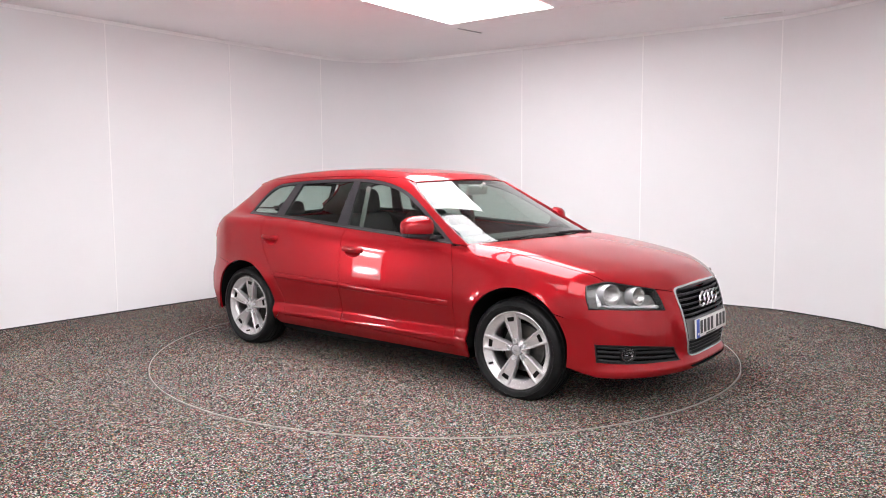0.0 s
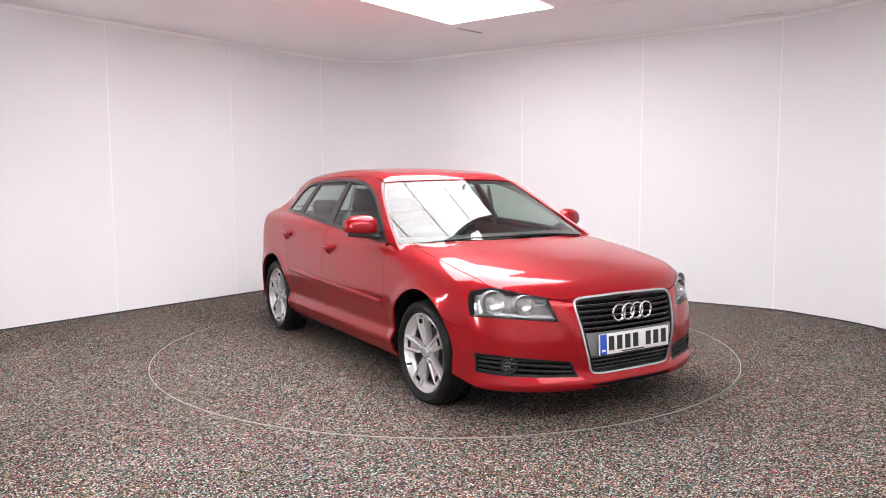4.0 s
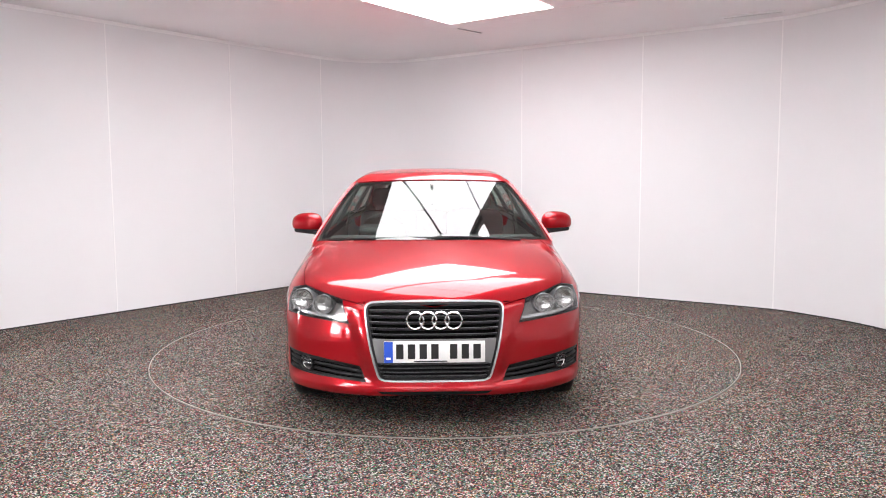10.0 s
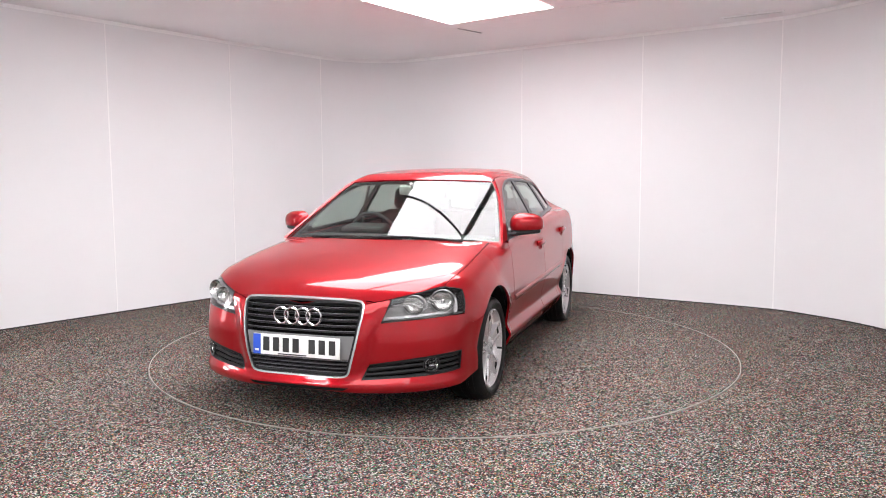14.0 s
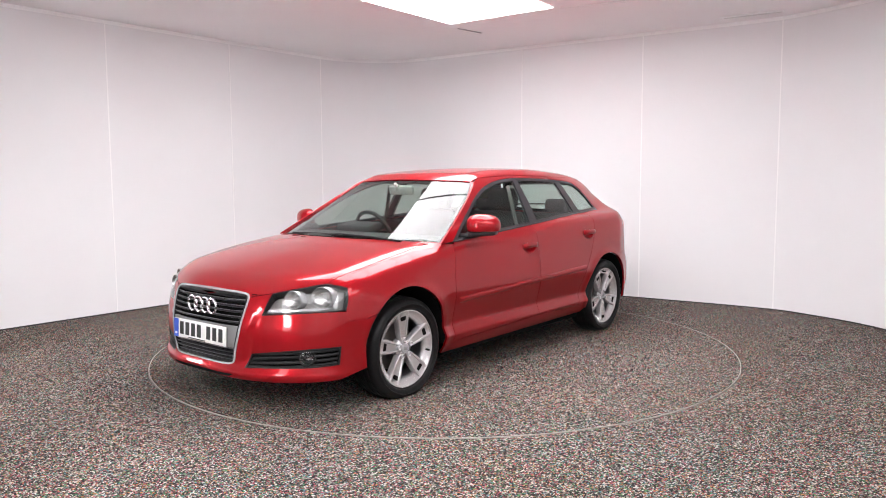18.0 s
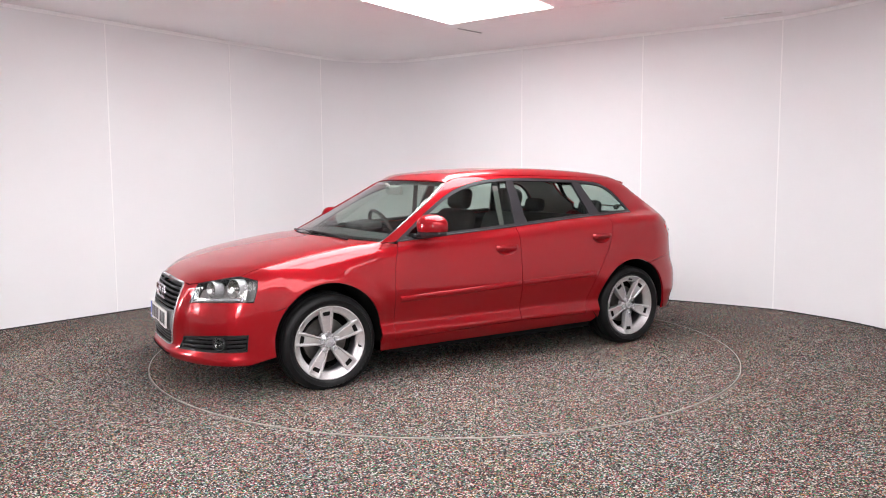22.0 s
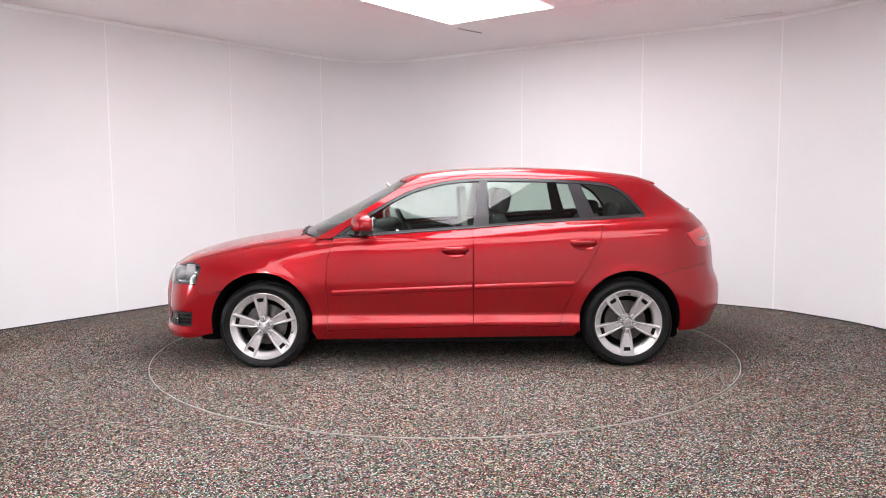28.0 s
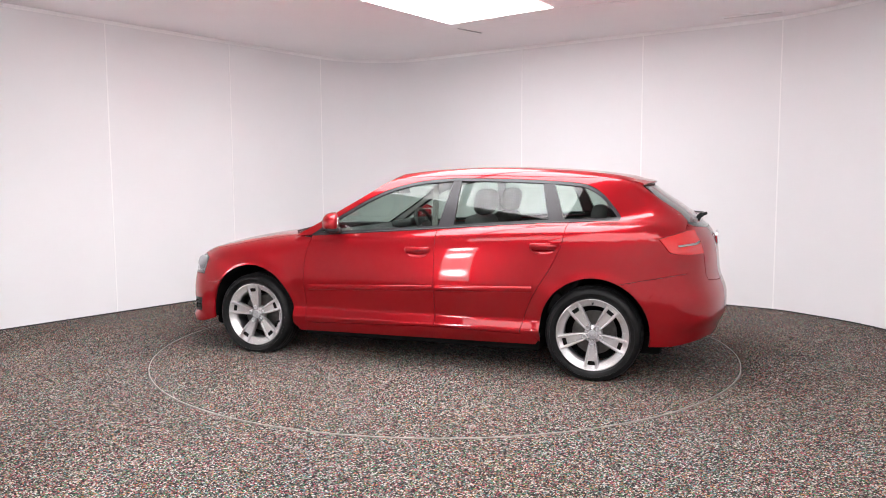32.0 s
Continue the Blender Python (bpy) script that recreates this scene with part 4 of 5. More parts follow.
def fog_lamp(parent, mir):
    p = on_skin([(0.690, 0.332)], "front")[0]
    n = slope(p[None])[0]
    s = -1 if mir else 1
    m = Matrix.Translation((p[0] - 0.008, p[1] * s, p[2])) @ Vector((n[0], n[1] * s, 0.0)).to_track_quat("Y", "Z").to_matrix().to_4x4()
    lamp = part("fog_lamp", bm_lathe([(0.047, -0.03), (0.047, 0.002), (0.042, 0.005), (0.035, 0.0), (0.033, -0.03), (0.001, -0.03)], 28, m=m), M_BLACK, parent, "round fog lamp in a black bezel")
    part("fog_reflector", bm_lathe([(0.034, -0.002), (0.026, -0.014), (0.012, -0.022), (0.001, -0.024)], 24, m=m), M_REFLECTOR, parent, "bright fog lamp bowl")
    part("fog_lens", bm_lathe([(0.041, 0.004), (0.03, 0.009), (0.001, 0.012)], 28, m=m), M_LENS, parent, "clear round lens")


def build_grille():
    root = panel("grille", GRILLE, "front", M_DARK, car, "tall trapezoid black grille", 0.05, -0.045, 0.004, 0.0)
    ring("grille_frame", inset(GRILLE, -0.002), 0.0095, "front", M_SILVER, root, "satin silver grille frame", 0.005, 0.02)
    ring("grille_liner", inset(GRILLE, 0.0085), 0.010, "front", M_BLACK, root, "", 0.001, 0.04)
    def width(z):
        return float(spline([(0.262, 0.26), (0.31, 0.290), (0.44, 0.325), (0.55, 0.345), (0.64, 0.352), (0.687, 0.335)])(z)) - 0.012
    for z in (0.668, 0.638, 0.608, 0.578, 0.548, 0.518, 0.362, 0.340, 0.318, 0.298):
        w = width(z)
        band("slat", [(y, z) for y in np.linspace(-w, w, 24)], 0.010, "front", M_SATIN, root, "", -0.006, 0.028)
        band("slat_edge", [(y, z + 0.0062) for y in np.linspace(-w, w, 24)], 0.0022, "front", M_CAP, root, "bright slat edge", -0.0055, 0.002)
    # plate carrier across the grille
    o = [(-width(0.50), 0.497), (width(0.50), 0.497), (width(0.375), 0.372), (-width(0.375), 0.372)]
    panel("plate_carrier", o, "front", M_HOUSING, root, "grey plate carrier", 0.06, -0.004, 0.02, 0.0)
    # emblem: four interlinked rings drawn as plain hoops
    e = on_skin([(0.0, 0.592)], "front")[0]
    for k in range(4):
        cy = (k - 1.5) * 0.066
        bm = bm_lathe([(0.043 + 0.0065 * math.cos(a), 0.0065 * math.sin(a)) for a in np.linspace(0, 2 * math.pi, 9)[:-1]], 36, True)
        bmesh.ops.transform(bm, matrix=Matrix.Translation((e[0] + 0.012 - 0.1 * cy * cy + 0.002 * (k % 2), cy, 0.592)) @ pose(0, 0, 0, -8 * 0, 8 * -1, -90), verts=bm.verts)
        part("emblem_ring", bm, M_CHROME, root, "chrome ring")
    # plate
    a, b = on_skin([(0.0, 0.49), (0.0, 0.378)], "front")
    plate = part("number_plate", bm_box(0.012, 0.52, 0.111, (0, 0, 0), (0, 0, 0), 0.003), M_PLATE, car, "white plate with black bars and a blue band")
    tilt = math.degrees(math.atan2(a[0] - b[0], a[2] - b[2]))
    base = pose((a[0] + b[0]) / 2 + 0.007, 0.0, 0.434, 0, tilt, 0)
    plate.matrix_basis = base
    part("blue_band", bm_box(0.002, 0.045, 0.109, (0.0068, -0.236, 0)), M_BLUE, plate)
    for y in (-0.178, -0.118, -0.058, 0.002, 0.098, 0.158, 0.218):
        part("bar", bm_box(0.002, 0.038, 0.076, (0.0068, y, 0.003)), M_INK, plate)
    part("bar", bm_box(0.002, 0.024, 0.012, (0.0082, -0.236, -0.032)), M_PLATE, plate, "small white bar on the blue band")
    part("bar", bm_box(0.002, 0.17, 0.006, (0.0068, -0.02, -0.0475)), M_INK, plate, "thin black bar along the plate's foot")


def build_headlamps():
    for mir in (False, True):
        s = -1 if mir else 1
        lamp = panel("headlamp", HEAD_LAMP, "nose", M_LENS, car, "clear wedge headlamp with two round reflectors", 0.05, 0.001, 0.004, 0.002, mir)
        lamp.visible_shadow = False
        panel("lamp_housing", HEAD_LAMP, "nose", M_LAMPDARK, lamp, "dark grey lamp housing", 0.06, -0.060, 0.004, 0.004, mir)
        ring("lamp_edge", HEAD_LAMP, 0.004, "nose", M_BLACK, lamp, "black lamp edge", 0.0, 0.05, mir)
        for y, z, r, back, yaw in ((0.722, 0.661, 0.058, 0.046, 20), (0.600, 0.648, 0.050, 0.042, 12)):
            p = on_skin([(y, z)], "front")[0]
            m = Matrix.Translation((p[0] - back, (p[1] - 0.010) * s, p[2])) @ pose(0, 0, 0, 0, 0, -90 + yaw * s) @ pose(0, 0, 0, 4)
            wide = m @ Matrix.Diagonal((1.12, 1, 1, 1))
            part("reflector_bowl", bm_lathe([(r, 0.027), (r * 0.93, 0.014), (r * 0.75, 0.002), (r * 0.45, -0.007), (0.001, -0.011)], 32, m=wide), M_REFLECTOR, lamp, "bright round reflector")
            part("bowl_rim", bm_lathe([(r * 1.05, -0.03), (r * 1.05, 0.026), (r * 1.02, 0.029), (r, 0.027)], 32, m=wide), M_LAMPGREY, lamp, "grey reflector rim")
            part("bulb_cap", bm_lathe([(0.001, 0.018), (0.008, 0.016), (0.010, 0.005), (0.009, -0.01)], 16, m=m), M_REFLECTOR, lamp)
        o = nose_view([(2.06, 0.47, 0.578), (1.985, 0.60, 0.590), (1.905, 0.70, 0.598), (1.83, 0.765, 0.602), (1.83, 0.765, 0.618), (1.905, 0.70, 0.612), (1.985, 0.60, 0.604), (2.05, 0.475, 0.594)])
        panel("trim_bar", o, "nose", M_SILVER, lamp, "bright lower trim", 0.05, -0.03, 0.01, 0, mir)
        up = nose_view([(1.80, 0.775, 0.605), (1.79, 0.772, 0.64), (1.785, 0.765, 0.675)])
        band("trim_bar", up, 0.030, "nose", M_SILVER, lamp, "bright outer trim", -0.014, 0.012, mir)


def build_rear():
    glass_edge = [(0.405, 1.292), (0.44, 1.245), (0.483, 1.187), (0.515, 1.13), (0.540, 1.085), (0.56, 1.04)]
    foot_l = [(0.50, 1.001), (0.3, 0.986), (0.0, 0.980)]
    half = glass_edge + foot_l
    rg = half + [(-y, z) for y, z in half[::-1][1:]] + [(-0.2, 1.302), (0, 1.305), (0.2, 1.302)]
    g = panel("rear_screen", rg, "rear", M_GLASS, car, "tinted rear screen", 0.06, -0.002, 0.004, 0.001)
    g.visible_shadow = False
    ring("screen_band", rg, 0.035, "rear", M_DARK, g, "black rear screen edge", -0.0085, 0.002)
    # lid below the glass
    lid_h = [(0.56, 1.032), (0.575, 0.985), (0.555, 0.95), (0.545, 0.83), (0.54, 0.70), (0.52, 0.655), (0.3, 0.635), (0.0, 0.628)]
    lid = [(0.0, 0.979), (0.3, 0.985), (0.50, 1.0)] + lid_h + [(-y, z) for y, z in lid_h[::-1][1:]] + [(-0.50, 1.0), (-0.3, 0.985)]
    panel("tailgate", lid, "rear", M_PAINT, car, "", 0.05, 0, 0.012, 0.0015)
    # roof spoiler: a flat blade over the head of the glass
    lip = on_skin([(-1.49, 0.45), (-1.505, 0.3), (-1.515, 0.15), (-1.52, 0.0), (-1.515, -0.15), (-1.505, -0.3), (-1.49, -0.45)], "top")
    b = bmesh.new()
    rows = []
    for p in curve(lip, 4):
        x, y, z = p
        w = 0.085 - 0.10 * y * y
        rows.append([b.verts.new(q) for q in ((x + 0.06, y, z + 0.003), (x, y, z + 0.004), (x - w * 0.6, y, z - 0.006), (x - w, y, z - 0.016), (x - w + 0.004, y, z - 0.028), (x - 0.02, y, z - 0.02))])
    for i in range(len(rows) - 1):
        for j in range(6):
            b.faces.new((rows[i][j], rows[i + 1][j], rows[i + 1][(j + 1) % 6], rows[i][(j + 1) % 6]))
    b.faces.new(rows[0])
    b.faces.new(rows[-1][::-1])
    part("spoiler", b, M_PAINT, car, "red roof spoiler blade", True, 40)
    # bumper in the view round the tail
    foot = [(0.0, 0.290), (0.3, 0.287), (0.7, 0.274), (1.02, 0.246)]
    arch = shift([(-AXLE - R_ARCH * math.cos(radians(a)), ARCH_Z + R_ARCH * math.sin(radians(a))) for a in np.linspace(-12, 65, 12)], "side", "tail")
    seam = shift([(-1.452, 0.644), (-1.603, 0.674), (-1.753, 0.698), (-1.86, 0.711)], "side", "tail")
    lid_low = shift([(0.54, 0.70), (0.52, 0.653), (0.3, 0.633), (0.0, 0.626)], "rear", "tail")
    outline = foot + arch + seam + lid_low
    lamp_o = shift([(-1.683, 0.934), (-1.75, 0.845), (-1.80, 0.834), (-1.86, 0.829)], "side", "tail") + tail_view([(-1.942, 0.667, 0.827)]) + shift([(0.547, 0.83), (0.557, 0.95)], "rear", "tail") + \
        tail_view([(-1.926, 0.579, 0.982)]) + shift([(-1.835, 0.976), (-1.76, 0.957)], "side", "tail")
    corner = shift([(-1.86, 0.828), (-1.86, 0.712)], "side", "tail") + shift([(0.548, 0.701), (0.553, 0.828)], "rear", "tail")
    crown = shift([(-1.845, 1.035), (-1.835, 0.977)], "side", "tail") + tail_view([(-1.926, 0.579, 0.984)]) + shift([(0.580, 0.987), (0.569, 1.03)], "rear", "tail")
    for mir in (False, True):
        bumper = panel("rear_bumper", outline, "tail", M_PAINT, car, "", 0.035, 0, 0.014, 0.0012, mir)
        lamp = panel("tail_lamp", lamp_o, "tail", M_REDLENS, car, "red wraparound tail lamp", 0.04, 0.003, 0.02, 0.0015, mir)
        strip = tail_view([(-1.797, 0.745, 0.886), (-1.87, 0.69, 0.890), (-1.929, 0.645, 0.894)]) + shift([(0.57, 0.905)], "rear", "tail")
        band("clear_strip", strip, 0.016, "tail", M_REFLECTOR, lamp, "pale clear strip", 0.006, 0.0, mir)
        panel("corner_panel", corner, "tail", M_PAINT, car, "", 0.04, -0.0008, 0.010, -0.006, mir)
        panel("crown_panel", crown, "tail", M_PAINT, car, "", 0.04, -0.0008, 0.010, -0.006, mir)
        diffuser = [(0.0, 0.289), (0.3, 0.286), (0.40, 0.282), (0.38, 0.266), (0.3, 0.263), (0.0, 0.263)]
        panel("diffuser", diffuser, "tail", M_BLACK, bumper, "black lower bumper edge", 0.05, -0.004, 0.02, 0, mir)
    # tailgate emblem: four interlinked hoops
    for k in range(4):
        cy = (k - 1.5) * 0.062
        c = on_skin([(0.0, 0.90)], "rear")[0]
        bm = bm_lathe([(0.040 + 0.006 * math.cos(a), 0.006 * math.sin(a)) for a in np.linspace(0, 2 * math.pi, 9)[:-1]], 32, True)
        bmesh.ops.transform(bm, matrix=Matrix.Translation((c[0] - 0.008 + 0.1 * cy * cy, cy, 0.90)) @ pose(0, 0, 0, 0, 16, 90), verts=bm.verts)
        part("emblem_ring", bm, M_CHROME, car, "chrome ring")
    part("exhaust_tip", bm_lathe([(0.030, -0.10), (0.033, 0.0), (0.027, 0.0), (0.024, -0.08)], 20, True, m=pose(-1.945, 0.47, 0.272, 0, 0, 90)), M_STEEL, car, "dark steel exhaust tip")
    wp = on_skin([(0.0, 1.05)], "rear")[0]
    b = bm_box(0.045, 0.045, 0.035, (wp[0] - 0.012, 0.0, 1.05), (0, 40, 0), 0.01, 2)
    b = bm_box(0.035, 0.035, 0.022, (wp[0] - 0.040, 0.01, 1.062), (0, 20, 0), 0.007, 2, b)
    q = on_skin([(-0.45, 1.055)], "rear")[0]
    b = bm_tube([(wp[0] - 0.02, 0, 1.055), (wp[0] - 0.025, -0.2, 1.063), (q[0] - 0.012, -0.45, 1.058)], 0.007, 8, b)
    part("rear_wiper", b, M_BLACK, car, "black rear wiper")


def wheel(x, side, spin, up, valve):
    """A tyre on a five-spoke rim; its outer face looks along +y of its own space, its hub stands up metres over the floor."""
    root = new("wheel")
    root.parent = car
    tagged(root, "black tyre on a silver five-spoke alloy rim")
    n = 72
    R = 0.312
    tyre = [(0.230, 0.080), (0.238, 0.094), (0.246, 0.099), (0.248, 0.103), (0.256, 0.107), (0.270, 0.109), (0.2715, 0.111), (0.2745, 0.111), (0.276, 0.1085), (0.288, 0.105), (0.299, 0.098),
            (0.308, 0.086), (R, 0.066), (R, 0.0), (R, -0.066), (0.308, -0.086), (0.296, -0.100), (0.272, -0.108), (0.24, -0.1), (0.226, -0.085)]
    b = bm_lathe(tyre, n)
    for k in range(3):
        y = -0.042 + 0.042 * k
        b = bm_lathe([(R + 0.0008, y - 0.016), (R + 0.004, y - 0.014), (R + 0.004, y + 0.014), (R + 0.0008, y + 0.016)], n, bm=b)
    for v in b.verts:
        # the load flattens the foot and bulges the wall above it
        low = max(0.0, -v.co.z - 0.20) / 0.1
        v.co.y *= 1 + 0.05 * low * low * (1 if abs(v.co.y) > 0.09 else 0)
        v.co.z = max(v.co.z, -up + 0.0015)
    part("tyre", b, M_RUBBER, root, "black road tyre")
    barrel = [(0.222, -0.085), (0.205, -0.07), (0.190, 0.0), (0.188, 0.050)]
    part("rim", bm_lathe([(0.186, 0.045), (0.189, 0.060), (0.196, 0.070), (0.207, 0.0745), (0.220, 0.083), (0.2275, 0.0925), (0.2325, 0.0955), (0.2365, 0.0945), (0.2372, 0.089), (0.232, 0.08)], n), M_ALLOY, root, "silver alloy rim ring")
    part("barrel", bm_lathe(barrel, n), M_ALLOY_DARK, root)
    disc_b = bm_lathe([(0.001, -0.005), (0.145, -0.005), (0.145, -0.03), (0.001, -0.03)], 40)
    part("brake_disc", disc_b, M_STEEL, root, "grey steel brake disc")
    part("backing", bm_lathe([(0.001, -0.05), (0.19, -0.05)], 40), M_DARK, root)
    for k in range(5):
        a = radians(spin + 72 * k)

        def place(r, t, y):
            return (r * math.cos(a) - t * math.sin(a), y, r * math.sin(a) + t * math.cos(a))
        b = bmesh.new()
        rows = []
        # stations: radius, half width, outer y
        for r, w, y in ((0.024, 0.017, 0.074), (0.050, 0.0215, 0.076), (0.08, 0.0285, 0.079), (0.11, 0.0345, 0.082), (0.14, 0.0395, 0.0855), (0.166, 0.0432, 0.088), (0.192, 0.0462, 0.090), (0.212, 0.0478, 0.0915), (0.226, 0.0475, 0.0945)):
            rib = 0.0075 + 0.012 * (r / 0.226)
            lip = w - rib
            sink = 0.0075 if r < 0.2 else 0.004
            rows.append([b.verts.new(place(r, t, yy)) for t, yy in ((-w, y - 0.045), (-w, y - 0.007), (-w + 0.002, y - 0.002), (-w + rib * 0.45, y), (-lip, y - 0.002), (-lip + 0.003, y - sink),
                         (lip - 0.003, y - sink), (lip, y - 0.002), (w - rib * 0.45, y), (w - 0.002, y - 0.002), (w, y - 0.007), (w, y - 0.045))])
        for i in range(len(rows) - 1):
            for j in range(11):
                b.faces.new((rows[i][j], rows[i + 1][j], rows[i + 1][j + 1], rows[i][j + 1]))
        part("spoke", b, M_ALLOY, root, "", True, 40)
        # the spoke isn't cut: a black block paints the shade inside its slot
        sl = bmesh.new()
        o = [(0.174, -0.018), (0.177, -0.021), (0.197, -0.0245), (0.200, -0.022), (0.200, 0.022), (0.197, 0.0245), (0.177, 0.021), (0.174, 0.018)]
        lo = [sl.verts.new(place(r, t, 0.070)) for r, t in o]
        hi = [sl.verts.new(place(r, t, 0.0838 if r < 0.19 else 0.0848)) for r, t in o]
        sl.faces.new(hi)
        for i in range(8):
            sl.faces.new((lo[i], lo[(i + 1) % 8], hi[(i + 1) % 8], hi[i]))
        part("spoke_slot_shade", sl, M_DARK, root, "black block painting the shade of the slot in the spoke", False)
        bolt = bm_lathe([(0.0155, 0.06), (0.0155, 0.082), (0.0125, 0.086), (0.009, 0.080), (0.001, 0.080)], 16, m=pose(0.054 * math.cos(a), 0, 0.054 * math.sin(a)))
        part("wheel_bolt", bolt, M_CAP, root, "grey wheel bolt")
    va = radians(spin + 36 + 72 * valve)
    part("valve", bm_lathe([(0.001, 0.104), (0.0065, 0.103), (0.0065, 0.07)], 10, m=pose(0.207 * math.cos(va), 0, 0.207 * math.sin(va))), M_BLACK, root, "black tyre valve")
    part("hub", bm_lathe([(0.062, 0.02), (0.058, 0.052), (0.046, 0.062), (0.03, 0.070)], 40), M_ALLOY, root)
    part("centre_cap", bm_lathe([(0.031, 0.060), (0.030, 0.080), (0.027, 0.084), (0.020, 0.0855), (0.001, 0.086)], 32), M_CAP, root, "grey centre cap")
    for q in range(4):
        hoop = bm_lathe([(0.0058 + 0.001 * math.cos(c), 0.0865 + 0.001 * math.sin(c)) for c in (0, 1.57, 3.14, 4.71)], 14, True, m=pose((q - 1.5) * 0.0085, 0, 0))
        bmesh.ops.transform(hoop, matrix=pose(0, 0, 0, 0, -spin, 0), verts=hoop.verts)
        part("cap_ring", hoop, M_ALLOY, root, "pale ring on the cap")
    if side > 0:
        root.matrix_basis = pose(x, 0.748, up)
    else:
        root.matrix_basis = pose(x, -0.742, up, 0, 0, 180)
    return root


def build_under():
    # wheel housings
    for x in (AXLE, -AXLE):
        for s in (1, -1):
            b = bmesh.new()
            rows = []
            for i in range(25):
                a = radians(-10 + 200 * i / 24)
                rows.append([b.verts.new((x + 0.36 * math.cos(a), s * y, ARCH_Z + 0.36 * math.sin(a))) for y in (0.845, 0.5)])
            for i in range(24):
                b.faces.new((rows[i][0], rows[i + 1][0], rows[i + 1][1], rows[i][1]))
            b.faces.new([r[1] for r in rows])
            part("wheel_arch_liner", b, M_DARK, car, "black wheel arch liner")
    part("underbody", bm_box(3.5, 1.25, 0.13, (0.05, 0, 0.215), (0, 0, 0), 0.03), M_DARK, car, "dark underbody")
    part("floor_pan", bm_box(1.80, 1.56, 0.145, (-0.02, 0, 0.232), (0, 0, 0), 0.02), M_DARK, car)
    # near-black sheets added under the skin, to put deep shade into the shut lines
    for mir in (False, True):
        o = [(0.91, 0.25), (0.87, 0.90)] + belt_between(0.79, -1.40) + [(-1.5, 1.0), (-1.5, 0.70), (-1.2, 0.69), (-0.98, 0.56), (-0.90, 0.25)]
        panel("gap_shade_skin", o, "side", M_DARK, car, "", 0.08, -0.03, 0.003, 0, mir)
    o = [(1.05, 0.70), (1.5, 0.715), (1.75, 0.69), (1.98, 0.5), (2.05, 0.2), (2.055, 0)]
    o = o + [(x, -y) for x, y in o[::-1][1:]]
    panel("bonnet_gap_shade", o, "top", M_DARK, car, "", 0.08, -0.03, 0.003, 0)
    b = bm_box(0.25, 1.35, 0.30, (1.84, 0, 0.42), (0, 0, 0), 0.05)
    part("front_carrier", b, M_DARK, car)
    b = bm_box(0.25, 1.3, 0.35, (-1.80, 0, 0.45), (0, 0, 0), 0.05)
    part("rear_carrier", b, M_DARK, car)


def seat(x, y, wide=0.50, rows=1):
    s = new("seat")
    s.parent = car
    tagged(s, "dark cloth seat with headrest")
    part("seat_cushion", bm_box(0.50, wide, 0.16, (x + 0.02, y, 0.46), (0, -6, 0), 0.05, 3), M_CLOTH, s)
    part("seat_back", bm_box(0.16, wide * 0.96, 0.62, (x - 0.30, y, 0.76), (0, -16, 0), 0.075, 4), M_CLOTH, s)
    return s


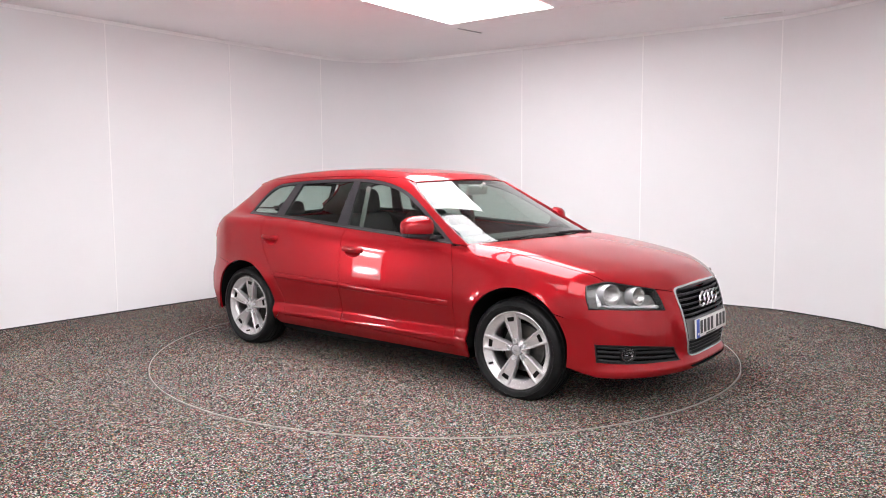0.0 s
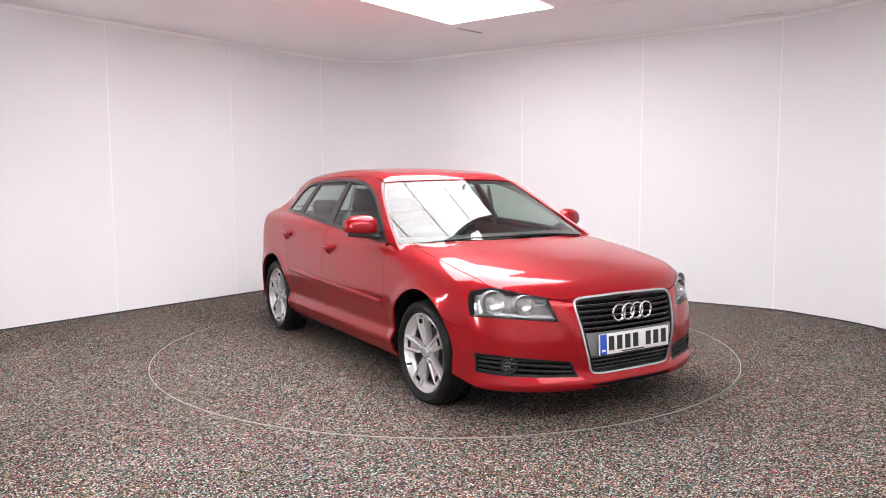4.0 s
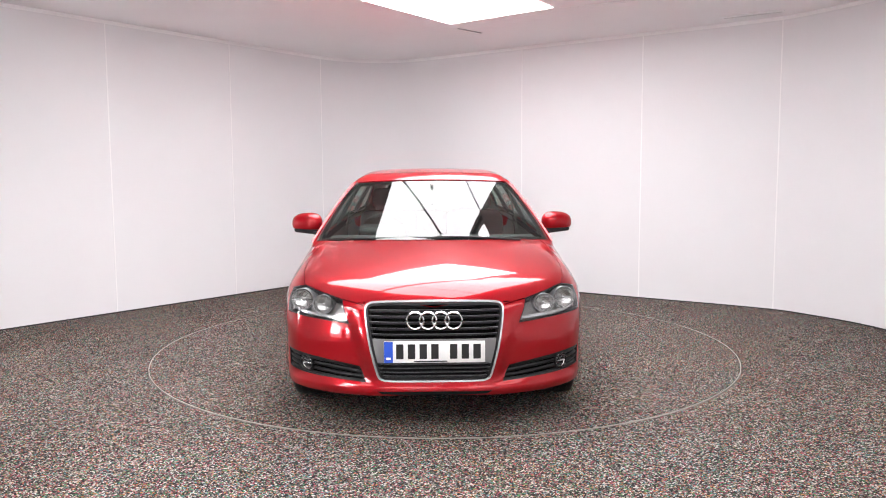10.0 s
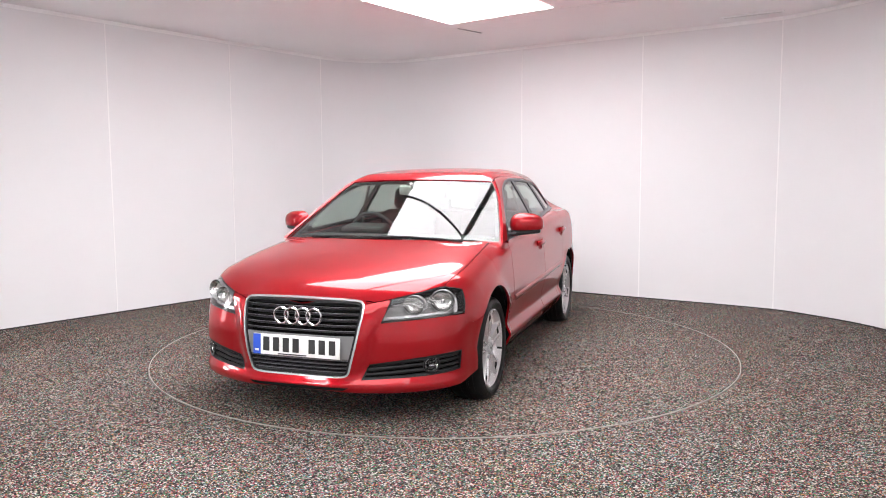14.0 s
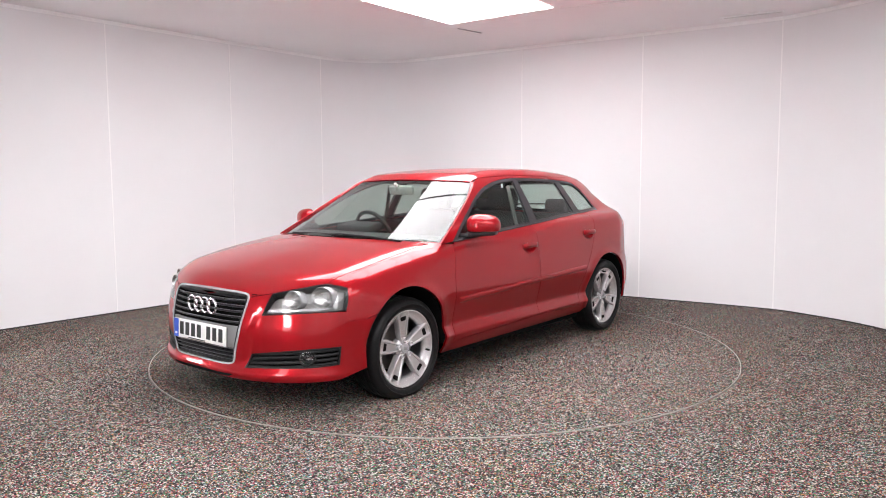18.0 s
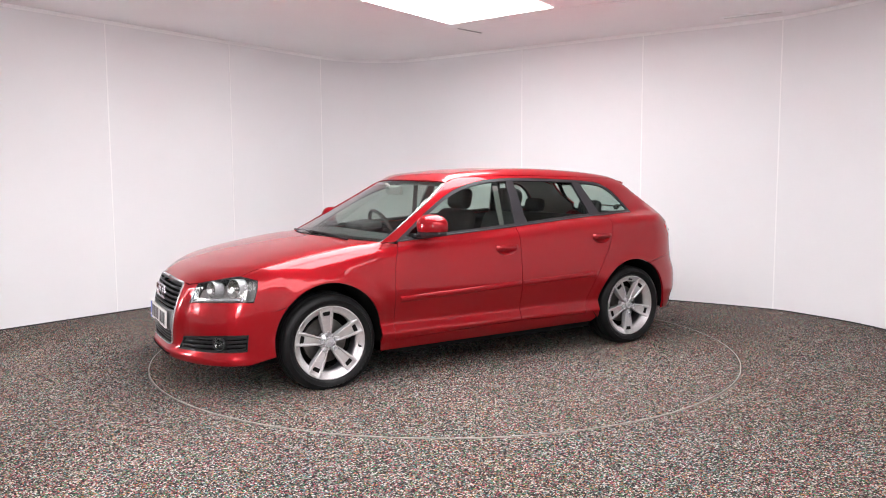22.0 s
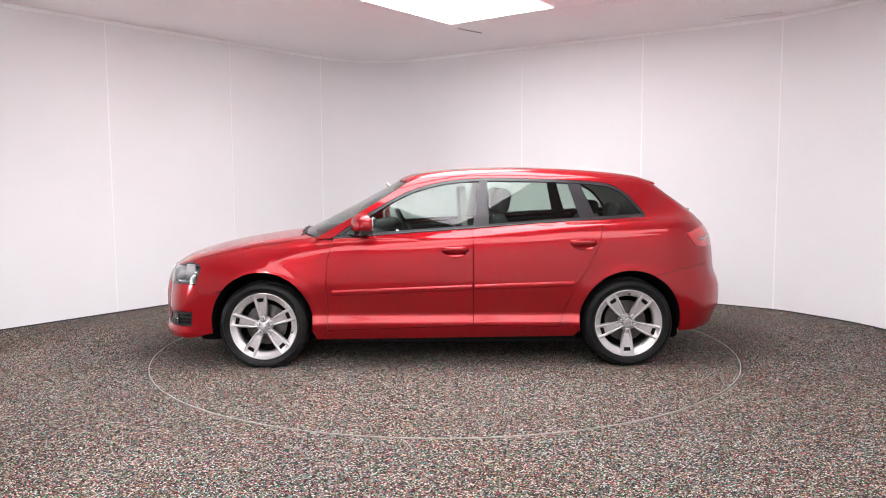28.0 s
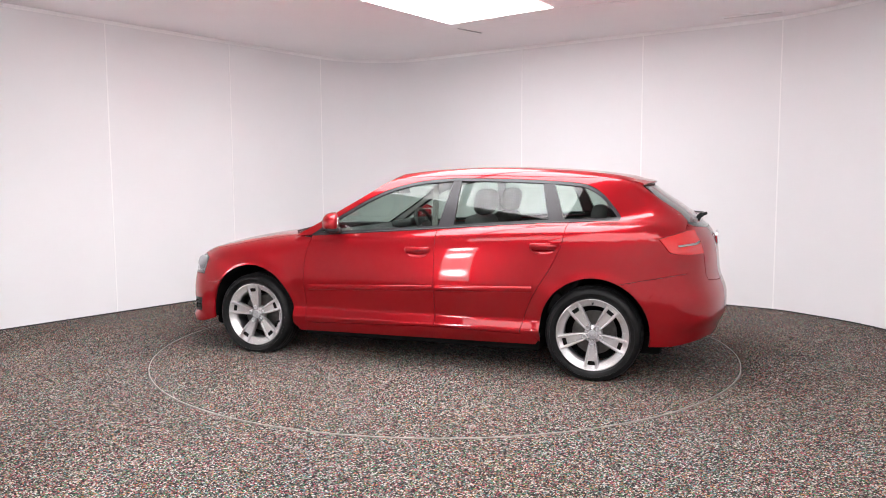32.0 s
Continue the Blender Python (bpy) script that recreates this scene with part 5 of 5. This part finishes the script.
def build_inside():
    for y in (0.36, -0.36):
        s = seat(-0.02, y)
        part("headrest", bm_box(0.125, 0.28, 0.19, (-0.42, y, 1.150), (0, -12, 0), 0.058, 4), M_CLOTH, s)
        for d in (-0.06, 0.06):
            part("headrest_post", bm_tube([(-0.395, y + d, 1.0), (-0.41, y + d, 1.1)], 0.006, 8), M_CHROME, s)
    bench = new("rear_bench")
    bench.parent = car
    tagged(bench, "dark cloth rear bench seat")
    part("seat_cushion", bm_box(0.48, 1.28, 0.16, (-0.80, 0, 0.48), (0, -6, 0), 0.05, 3), M_CLOTH, bench)
    part("seat_back", bm_box(0.14, 1.26, 0.52, (-1.14, 0, 0.76), (0, -18, 0), 0.05, 3), M_CLOTH, bench)
    for y in (0.38, -0.38):
        part("headrest", bm_box(0.09, 0.24, 0.12, (-1.25, y, 1.075), (0, -12, 0), 0.04, 3), M_CLOTH, bench)
    part("parcel_shelf", bm_box(0.42, 1.2, 0.02, (-1.50, 0, 0.95), (0, 0, 0), 0.006), M_CLOTH, car, "dark parcel shelf")
    # dashboard
    o = [(0.98, 0.62), (1.0, 0.86), (0.95, 0.905), (0.80, 0.925), (0.62, 0.925), (0.50, 0.90), (0.42, 0.84), (0.40, 0.70), (0.50, 0.58)]
    b = bm_prism(o, -0.70, 0.70)
    bmesh.ops.bevel(b, geom=[e for e in b.edges if abs(e.verts[0].co.y - e.verts[1].co.y) > 1], offset=0.015, segments=2, affect="EDGES")
    dash = part("dashboard", b, M_DASH, car, "dark moulded dashboard", True, 30)
    part("binnacle", bm_box(0.20, 0.34, 0.07, (0.50, -0.36, 0.945), (0, 8, 0), 0.03, 3), M_DASH, dash)
    for y in (0.62, 0.10, -0.10, -0.62):
        vent = part("air_vent", bm_lathe([(0.034, -0.02), (0.036, 0.004), (0.030, 0.006), (0.027, -0.004), (0.001, -0.004)], 24, m=Matrix.Translation((0.413, y, 0.845)) @ pose(0, 0, 0, 0, 0, 90)), M_CHROME, dash, "round bright-rimmed air vent")
    part("centre_console", bm_box(0.95, 0.24, 0.30, (0.10, 0, 0.48), (0, 8, 0), 0.05, 2), M_DASH, car, "dark centre console")
    # steering wheel on the car's right
    sw = new("steering_wheel")
    sw.parent = car
    tagged(sw, "black four-spoke steering wheel")
    m = Matrix.Translation((0.33, -0.36, 0.90)) @ pose(0, 0, 0, 0, 0, 90) @ pose(0, 0, 0, 26, 0, 0)
    part("wheel_rim", bm_lathe([(0.178 + 0.015 * math.cos(a), 0.015 * math.sin(a)) for a in np.linspace(0, 2 * math.pi, 11)[:-1]], 40, True, m=m), M_DASH, sw)
    b = bm_box(0.30, 0.03, 0.045, (0, 0, 0.0), (0, 0, 0), 0.012)
    b = bm_box(0.05, 0.03, 0.17, (0, 0, -0.08), (0, 0, 0), 0.012, 2, b)
    b = bm_box(0.13, 0.05, 0.11, (0, 0.005, 0), (0, 0, 0), 0.02, 2, b)
    bmesh.ops.transform(b, matrix=m, verts=b.verts)
    part("wheel_hub", b, M_DASH, sw)
    # headlining, door cards, rear-view mirror
    left = [(p[0], p[1] - 0.02) for p in roof_edge3]
    rl = left + [(x, -y) for x, y in left[::-1]]
    panel("headlining", rl, "top", M_HEADLINER, car, "pale grey headlining", 0.1, -0.03, 0.002, 0.0)
    for mir in (False, True):
        o = [(0.76, 0.36), (0.76, 0.895)] + belt_between(0.72, -1.05) + [(-1.0, 0.75), (-0.85, 0.36)]
        panel("door_card", o, "side", M_DASH, car, "dark door lining", 0.1, -0.075, 0.003, 0, mir)
    for sd in (1, -1):
        part("seat_belt", bm_box(0.042, 0.006, 0.36, (-0.13, 0.655 * sd, 1.09), (14 * sd, 3, 0)), M_BELT, car, "pale grey seat belt")
    rv = bm_box(0.03, 0.24, 0.07, (0.40, 0.0, 1.235), (0, 12, 0), 0.012, 3)
    rv = bm_tube([(0.44, 0, 1.26), (0.47, 0, 1.285)], 0.012, 8, rv)
    part("rear_view_mirror", rv, M_HEADLINER, car, "pale grey rear-view mirror")


def build_mirrors():
    for s in (1, -1):
        b = bmesh.new()
        bmesh.ops.create_uvsphere(b, u_segments=28, v_segments=16, radius=1)
        for v in b.verts:
            x, y, z = v.co
            # flat glass side to the rear, rounded shell to the front
            p = lambda c, e: math.copysign(abs(c) ** e, c)
            x, y, z = p(x, 0.85), p(y, 0.75), max(p(z, 0.80), -0.50)
            x = x * (0.085 if x > 0 else 0.036)
            v.co = (x, y * 0.116, z * (0.077 - 0.006 * y * s))
        bmesh.ops.transform(b, matrix=Matrix.Translation((0.560, 0.889 * s, 1.006)) @ pose(0, 0, 0, 0, 0, 24 * s), verts=b.verts)
        root = part("door_mirror", b, M_PAINT, car, "red door mirror with black base")
        base = bm_box(0.095, 0.205, 0.040, (0.566, 0.880 * s, 0.955), (5 * s, 0, 20 * s), 0.016, 3)
        base = bm_box(0.11, 0.09, 0.022, (0.615, 0.795 * s, 0.938), (0, -6, 0), 0.008, 2, base)
        part("mirror_base", base, M_SATIN, root, "black mirror foot")
        g = bm_box(0.006, 0.160, 0.072, (0.529, 0.884 * s, 1.012), (0, 0, 24 * s), 0.002)
        part("mirror_glass", g, M_MIRROR, root)
    for a, c in (((1.105, 0.10), (1.025, -0.52)), ((1.045, 0.58), (1.095, 0.02))):
        p, q = on_skin([a], "top")[0], on_skin([c], "top")[0]
        b = bm_tube([(p[0], p[1], p[2] + 0.008), ((p[0] + q[0]) / 2 - 0.01, (p[1] + q[1]) / 2, (p[2] + q[2]) / 2 + 0.012), (q[0], q[1], q[2] + 0.008)], 0.007, 8)
        part("wiper", b, M_BLACK, car, "black windscreen wiper")


build_upper()
build_sides()
build_front()
build_grille()
build_headlamps()
build_rear()
for wx, wside, wspin, wup, wvalve in ((1.283, 1, 12, 0.292, 2), (-1.280, 1, -17, 0.303, 1), (1.283, -1, 6, 0.292, 4), (-1.280, -1, 23, 0.303, 3)):
    wheel(wx, wside, wspin, wup, wvalve)
build_under()
build_inside()
build_mirrors()


# ---- what moves: the turntable with the car on it ----
def motions():
    times = [0.1 * i for i in range(0, 6)] + [1 + 0.5 * i for i in range(0, 61)] + [31.5 + 0.1 * i for i in range(0, 6)]
    times = sorted(set(round(t, 2) for t in times))
    turn = [(t, pose(0, 0, 0, 0, 0, -119.16 - 5.0565 * (t - 16))) for t in times]
    walk(turntable, turn)
    walk(car, [(t, m @ pose(-0.010, -0.096, 0)) for t, m in turn])


motions()
